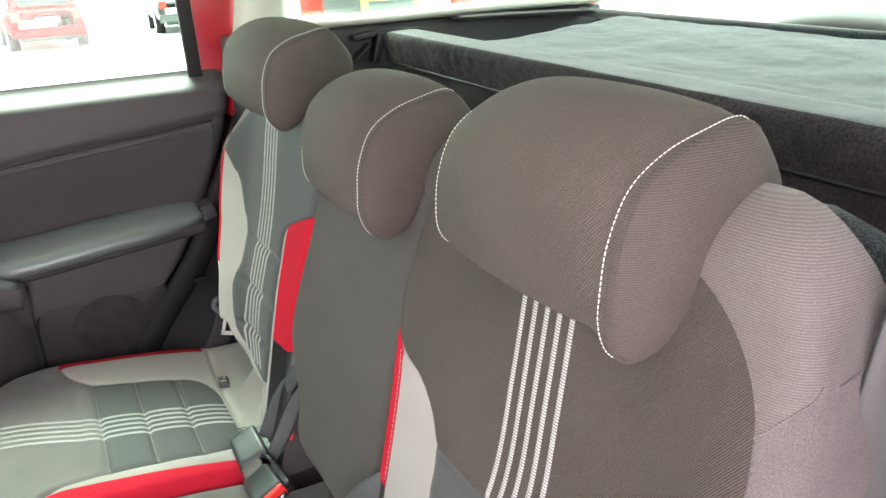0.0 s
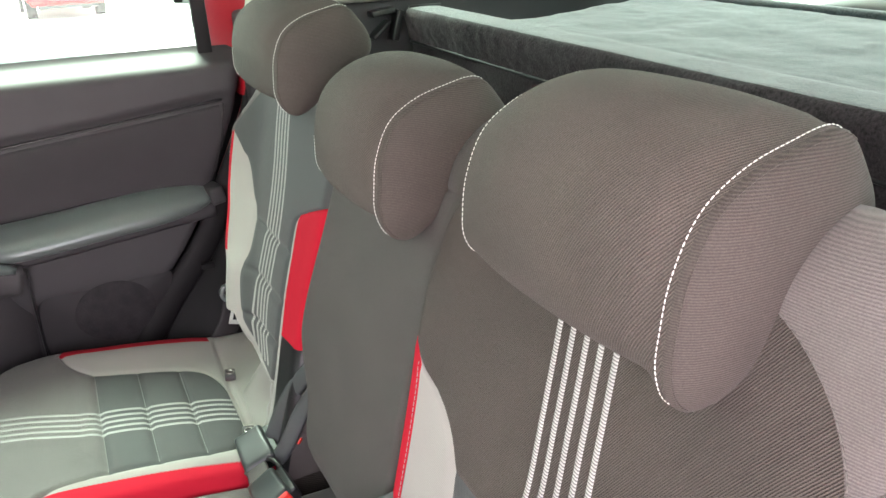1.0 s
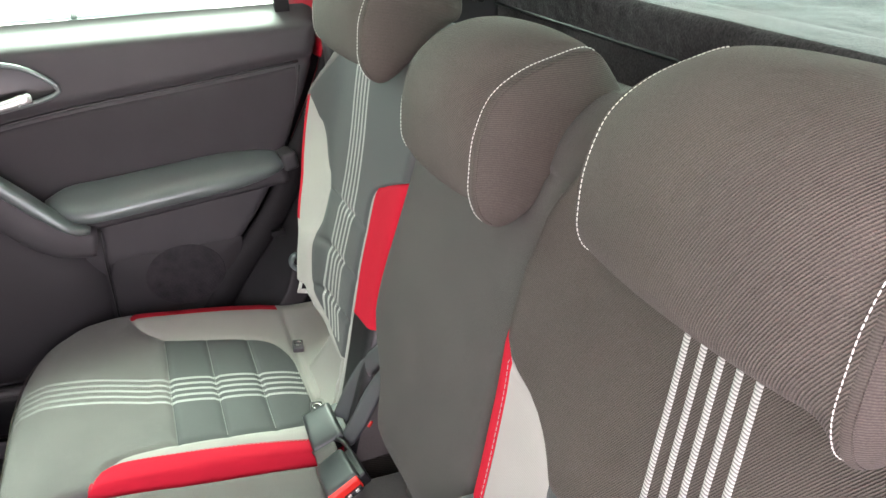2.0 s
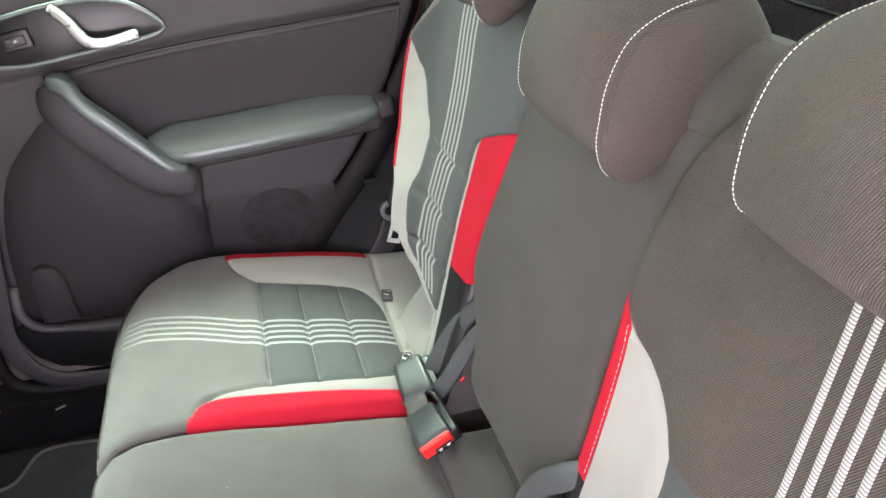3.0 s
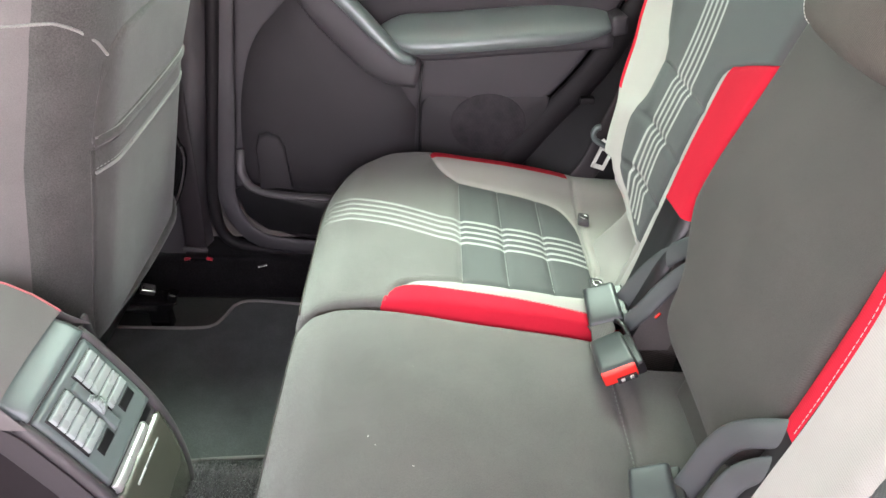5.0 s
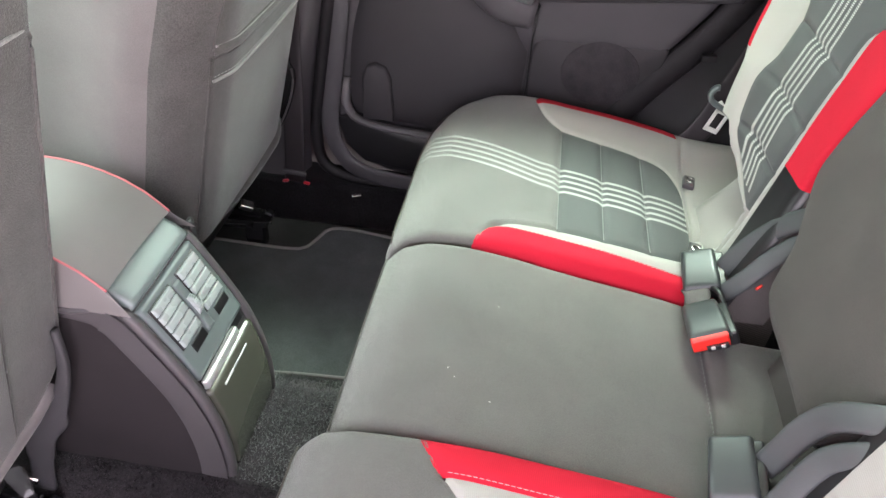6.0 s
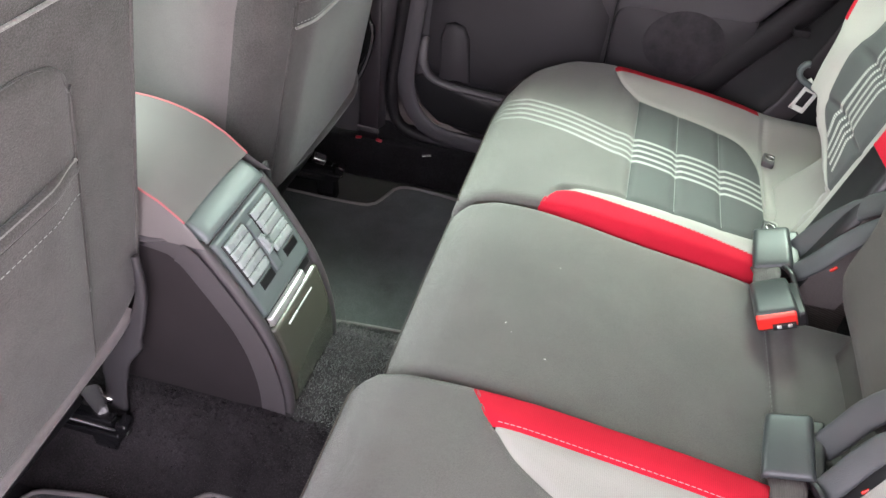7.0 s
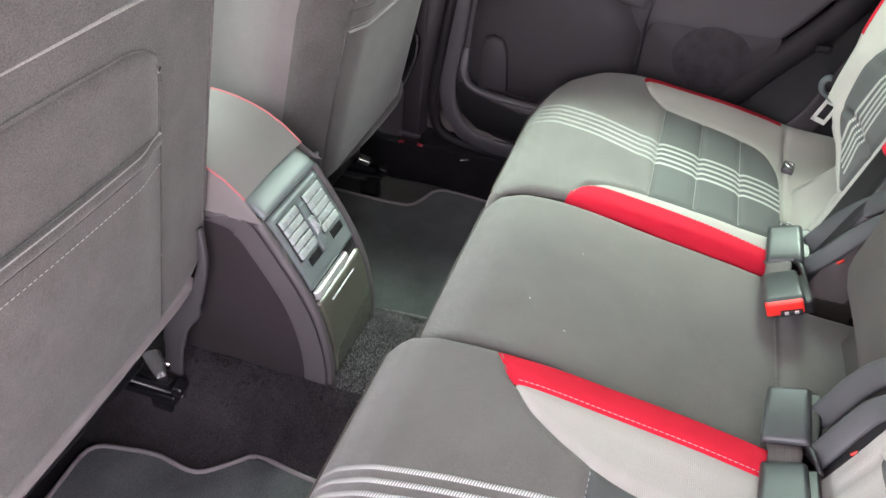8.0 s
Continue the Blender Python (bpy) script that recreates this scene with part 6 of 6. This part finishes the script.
part("rail_end", tube([(0.829, 0.631, shelf_z(0.63) - 0.062), (0.820, 0.631, shelf_z(0.63) - 0.015), (0.832, 0.631, shelf_z(0.63) + 0.001), (0.90, 0.631, shelf_z(0.63) + 0.001)], 0.003, sides=8), M["black"], shelf, "black rail end")
part("rail_seam", tube([(0.829, y, shelf_z(y) - 0.064) for y in rail_ys[::10]], 0.003, sides=8), M["black"], shelf)
part("front_drop", sheet(lambda z, y: Vector((0.832 + 0.010 * noise.noise((y * 9, z * 16, 5)) + 0.02 * (0.84 - z), y, z + 0.031 * y * smooth(0.6, 0.83, z))), [0.30 + 0.538 * i / 30 for i in range(31)], [-0.66 + 1.29 * i / 90 for i in range(91)]), M["felt_dark"], shelf, "hanging felt front of the cover")
# dark block standing in for the shade in the gap beside the cover
part("side_gap_shade", span((0.905, 0.50, 0.84), (1.37, 0.64, 0.875), bevel=0.004), M["felt_dark"], shelf)
part("rear_roll", tube([(1.37, -0.66, 0.882), (1.37, 0.0, 0.901), (1.37, 0.66, 0.920)], 0.016, 0.011, sides=14), M["felt"], shelf)
# no real fold: a dark strip painting the shaded recess under the ledge
part("hem_fold", tube(spline([(1.0, 0.645, 0.934), (1.12, 0.63, 0.932), (1.34, 0.60, 0.926)], 20), 0.035, 0.005, sides=10), M["felt_dark"], shelf)
part("holder", joined([block((0.05, 0.03, 0.012), pose(0.775, 0.645, 0.915, 0, -8, 0), 0.003), block((0.014, 0.03, 0.06), pose(0.805, 0.645, 0.888, 0, 15, 0), 0.003), block((0.05, 0.03, 0.008), pose(0.77, 0.645, 0.882, 0, -40, 0), 0.003)]), M["black"], shelf, "black shelf holder")

# ---- pile of the tunnel carpet and loose lint ----
rng = random.Random(7)
verts, faces = [], []
for _ in range(8000):
    x, y = rng.uniform(-0.31, -0.06), rng.uniform(-0.085, 0.21)
    z = TUNNEL(x, y)
    a, h, w = rng.uniform(0, 6.283), rng.uniform(0.004, 0.008), rng.uniform(0.0005, 0.0011)
    lean_x, lean_y = rng.gauss(0.002, 0.003), rng.gauss(0, 0.003)
    k = len(verts)
    verts += [(x - w * math.cos(a), y - w * math.sin(a), z - 0.001), (x + w * math.cos(a), y + w * math.sin(a), z - 0.001), (x + lean_x, y + lean_y, z + h)]
    faces.append((k, k + 1, k + 2))
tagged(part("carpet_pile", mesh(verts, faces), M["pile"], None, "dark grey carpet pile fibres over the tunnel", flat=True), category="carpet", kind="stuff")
# fibres beside the console, coloured darker to imitate its shaded side
verts, faces = [], []
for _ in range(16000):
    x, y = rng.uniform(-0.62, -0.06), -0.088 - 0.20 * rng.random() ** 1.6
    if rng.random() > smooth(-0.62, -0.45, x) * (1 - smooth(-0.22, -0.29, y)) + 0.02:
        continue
    z = TUNNEL(x, y)
    a, h, w = rng.uniform(0, 6.283), rng.uniform(0.002, 0.005), rng.uniform(0.0006, 0.0013)
    k = len(verts)
    verts += [(x - w * math.cos(a), y - w * math.sin(a), z - 0.001), (x + w * math.cos(a), y + w * math.sin(a), z - 0.001), (x + rng.gauss(0.002, 0.003), y + rng.gauss(0, 0.003), z + h)]
    faces.append((k, k + 1, k + 2))
tagged(part("carpet_pile", mesh(verts, faces), M["pile_shaded"], None, "worn carpet pile beside the centre console, darkened as shade", flat=True), category="carpet", kind="stuff")
fibres = []
for _ in range(6):
    r, t = rng.choice(mid_rows[22:60]), rng.uniform(0.08, 0.92)
    p = mid_cushion(r, t) + Vector((0, 0, 0.0006))
    a, h = rng.uniform(0, 6.283), rng.uniform(0.0005, 0.0014)
    d = Vector((math.cos(a) * h, math.sin(a) * h, 0))
    fibres.append(tube([p - d, p + Vector((0, 0, 0.0004)), p + d], 0.00024, sides=5))
tagged(part("lint", joined(fibres), M["thread"], None, "specks of pale lint on the middle seat"), category="lint", kind="stuff")


# ---- parked cars and the car park ----
def parked_car(at, turn, paint, label, plate_mat, tall=1.0):
    """A hatchback, or a van where tall is more than 1, its rear towards -y before turning: 4.1 m long, 1.76 m wide."""
    ground = pose(at[0], at[1], -0.42, 0, 0, turn)
    m = ground @ Matrix.Diagonal((1, 1, tall, 1))
    car = thing("parked_car", (at[0], at[1], -0.42), label, "car", "parked cars")
    sill, belt, roof = 0.28, 0.92, 1.46
    side = curve_of((0.0, 0.62), (0.08, 0.78), (0.5, 0.87), (2.0, 0.88), (3.6, 0.86), (4.0, 0.74), (4.1, 0.60))
    top = curve_of((0.0, 0.90), (0.1, 0.95), (2.6, 0.95), (3.2, 0.92), (4.0, 0.70), (4.1, 0.55))

    def body(y, a):
        w, h = side(y), top(y)
        c, sn = math.cos(a), math.sin(a)
        c = math.copysign(abs(c) ** 0.45, c)
        sn = math.copysign(abs(sn) ** 0.45, sn)
        return m @ Vector((w * c, y, sill + (h - sill) * (0.5 + 0.5 * sn)))
    ys = [4.1 * a for a in ease(26)]
    angs = [2 * math.pi * i / 28 for i in range(28)]
    part("body", sheet(body, ys, angs, wrap_v=True), paint, car)
    ct = curve_of((0.12, 0.93), (0.35, 1.25), (0.7, 1.44), (1.6, 1.47), (2.3, 1.36), (3.0, 0.93))
    cw = curve_of((0.12, 0.74), (0.7, 0.62), (2.3, 0.62), (3.0, 0.70))
    part("cabin", sheet(lambda y, t: m @ Vector((cw(y) * (2 * t - 1) * (1.0 + 0.12 * abs(2 * t - 1) ** 3), y, 0.90 + (ct(y) - 0.90) * (1 - abs(2 * t - 1) ** 6))), [0.12 + 2.88 * a for a in ease(22)], ease(20)), paint, car)
    part("rear_window", mesh([m @ Vector(v) for v in ((-0.55, 0.155, 1.02), (0.55, 0.155, 1.02), (0.48, 0.37, 1.32), (-0.48, 0.37, 1.32), (-0.55, 0.12, 1.02), (0.55, 0.12, 1.02), (0.48, 0.335, 1.32), (-0.48, 0.335, 1.32))],
                             [(0, 1, 2, 3), (4, 5, 6, 7), (0, 1, 5, 4), (1, 2, 6, 5), (2, 3, 7, 6), (3, 0, 4, 7)]), M["tinted"], car, flat=True)
    for sx in (-1, 1):
        part("side_window", mesh([m @ Vector(v) for v in ((sx * 0.755, 0.5, 0.99), (sx * 0.755, 2.6, 0.99), (sx * 0.70, 2.2, 1.32), (sx * 0.70, 0.75, 1.36), (sx * 0.72, 0.5, 0.99), (sx * 0.72, 2.6, 0.99), (sx * 0.66, 2.2, 1.32), (sx * 0.66, 0.75, 1.36))],
                                 [(0, 1, 2, 3), (4, 5, 6, 7), (0, 1, 5, 4), (1, 2, 6, 5), (2, 3, 7, 6), (3, 0, 4, 7)]), M["tinted"], car, flat=True)
        part("tail_lamp", block((0.20, 0.06, 0.20), m @ pose(sx * 0.66, 0.03, 0.78, 0, 0, sx * 18), 0.02), M["lamp"], car)
        for y in (0.75, 3.25):
            wheel = part("wheel", tube([ground @ Vector((sx * 0.66, y, 0.31)), ground @ Vector((sx * 0.885, y, 0.31))], 0.31, sides=28), M["rubber"], car)
            part("rim", tube([ground @ Vector((sx * 0.87, y, 0.31)), ground @ Vector((sx * 0.893, y, 0.31))], 0.21, sides=20), M["silver"], wheel)
    part("bumper", block((1.6, 0.16, 0.24), m @ pose(0, 0.02, 0.42), 0.06), paint, car)
    part("skirt", block((1.3, 0.14, 0.12), m @ pose(0, 0.03, 0.29), 0.03), M["black"], car)
    plate_ob = part("number_plate", block((0.52, 0.02, 0.12), m @ pose(0, -0.035, 0.70), 0.004), plate_mat, car)
    part("plate_bar", block((0.40, 0.006, 0.06), m @ pose(0, -0.046, 0.70), 0.0), M["dark_paint"], plate_ob)
    return car


parked_car((0.75, 19.5), 4, M["red_paint"], "bright red hatchback parked across the car park", M["plate"])
parked_car((4.4, 21.5), -4, M["dark_paint"], "dark grey car parked across the car park", M["plate"])
parked_car((2.95, 5.1), -10, M["silver_paint"], "tall silver van parked nearby with a yellow plate", M["plate_yellow"], 1.65)
parked_car((-2.2, 21.0), 2, M["white_paint"], "white car parked across the car park", M["plate"])

post = thing("sign_post", (-0.54, 11.1, -0.42), "dark metal post standing on the pavement", "post")
part("pole", tube([(-0.54, 11.1, -0.42), (-0.54, 11.1, 2.6)], 0.045, sides=14), M["post"], post)
part("base_ring", tube([(-0.54, 11.1, -0.42), (-0.54, 11.1, -0.38)], 0.09, sides=16), M["post"], post)
structure("kerb", joined([tube(spline([(-14, 13.4, -0.39), (-4, 11.9, -0.39), (-0.5, 11.5, -0.39), (0.9, 11.3, -0.39), (1.3, 10.7, -0.39), (1.2, 9.8, -0.39)], 40), 0.06, 0.05, sides=8, power=4)]), M["line"], "grey concrete kerb edge", "kerb")
structure("road_line", span((-14, 15.2, -0.418), (9, 15.3, -0.414), bevel=0.0), M["line"], "faded grey line on the concrete", "road line")
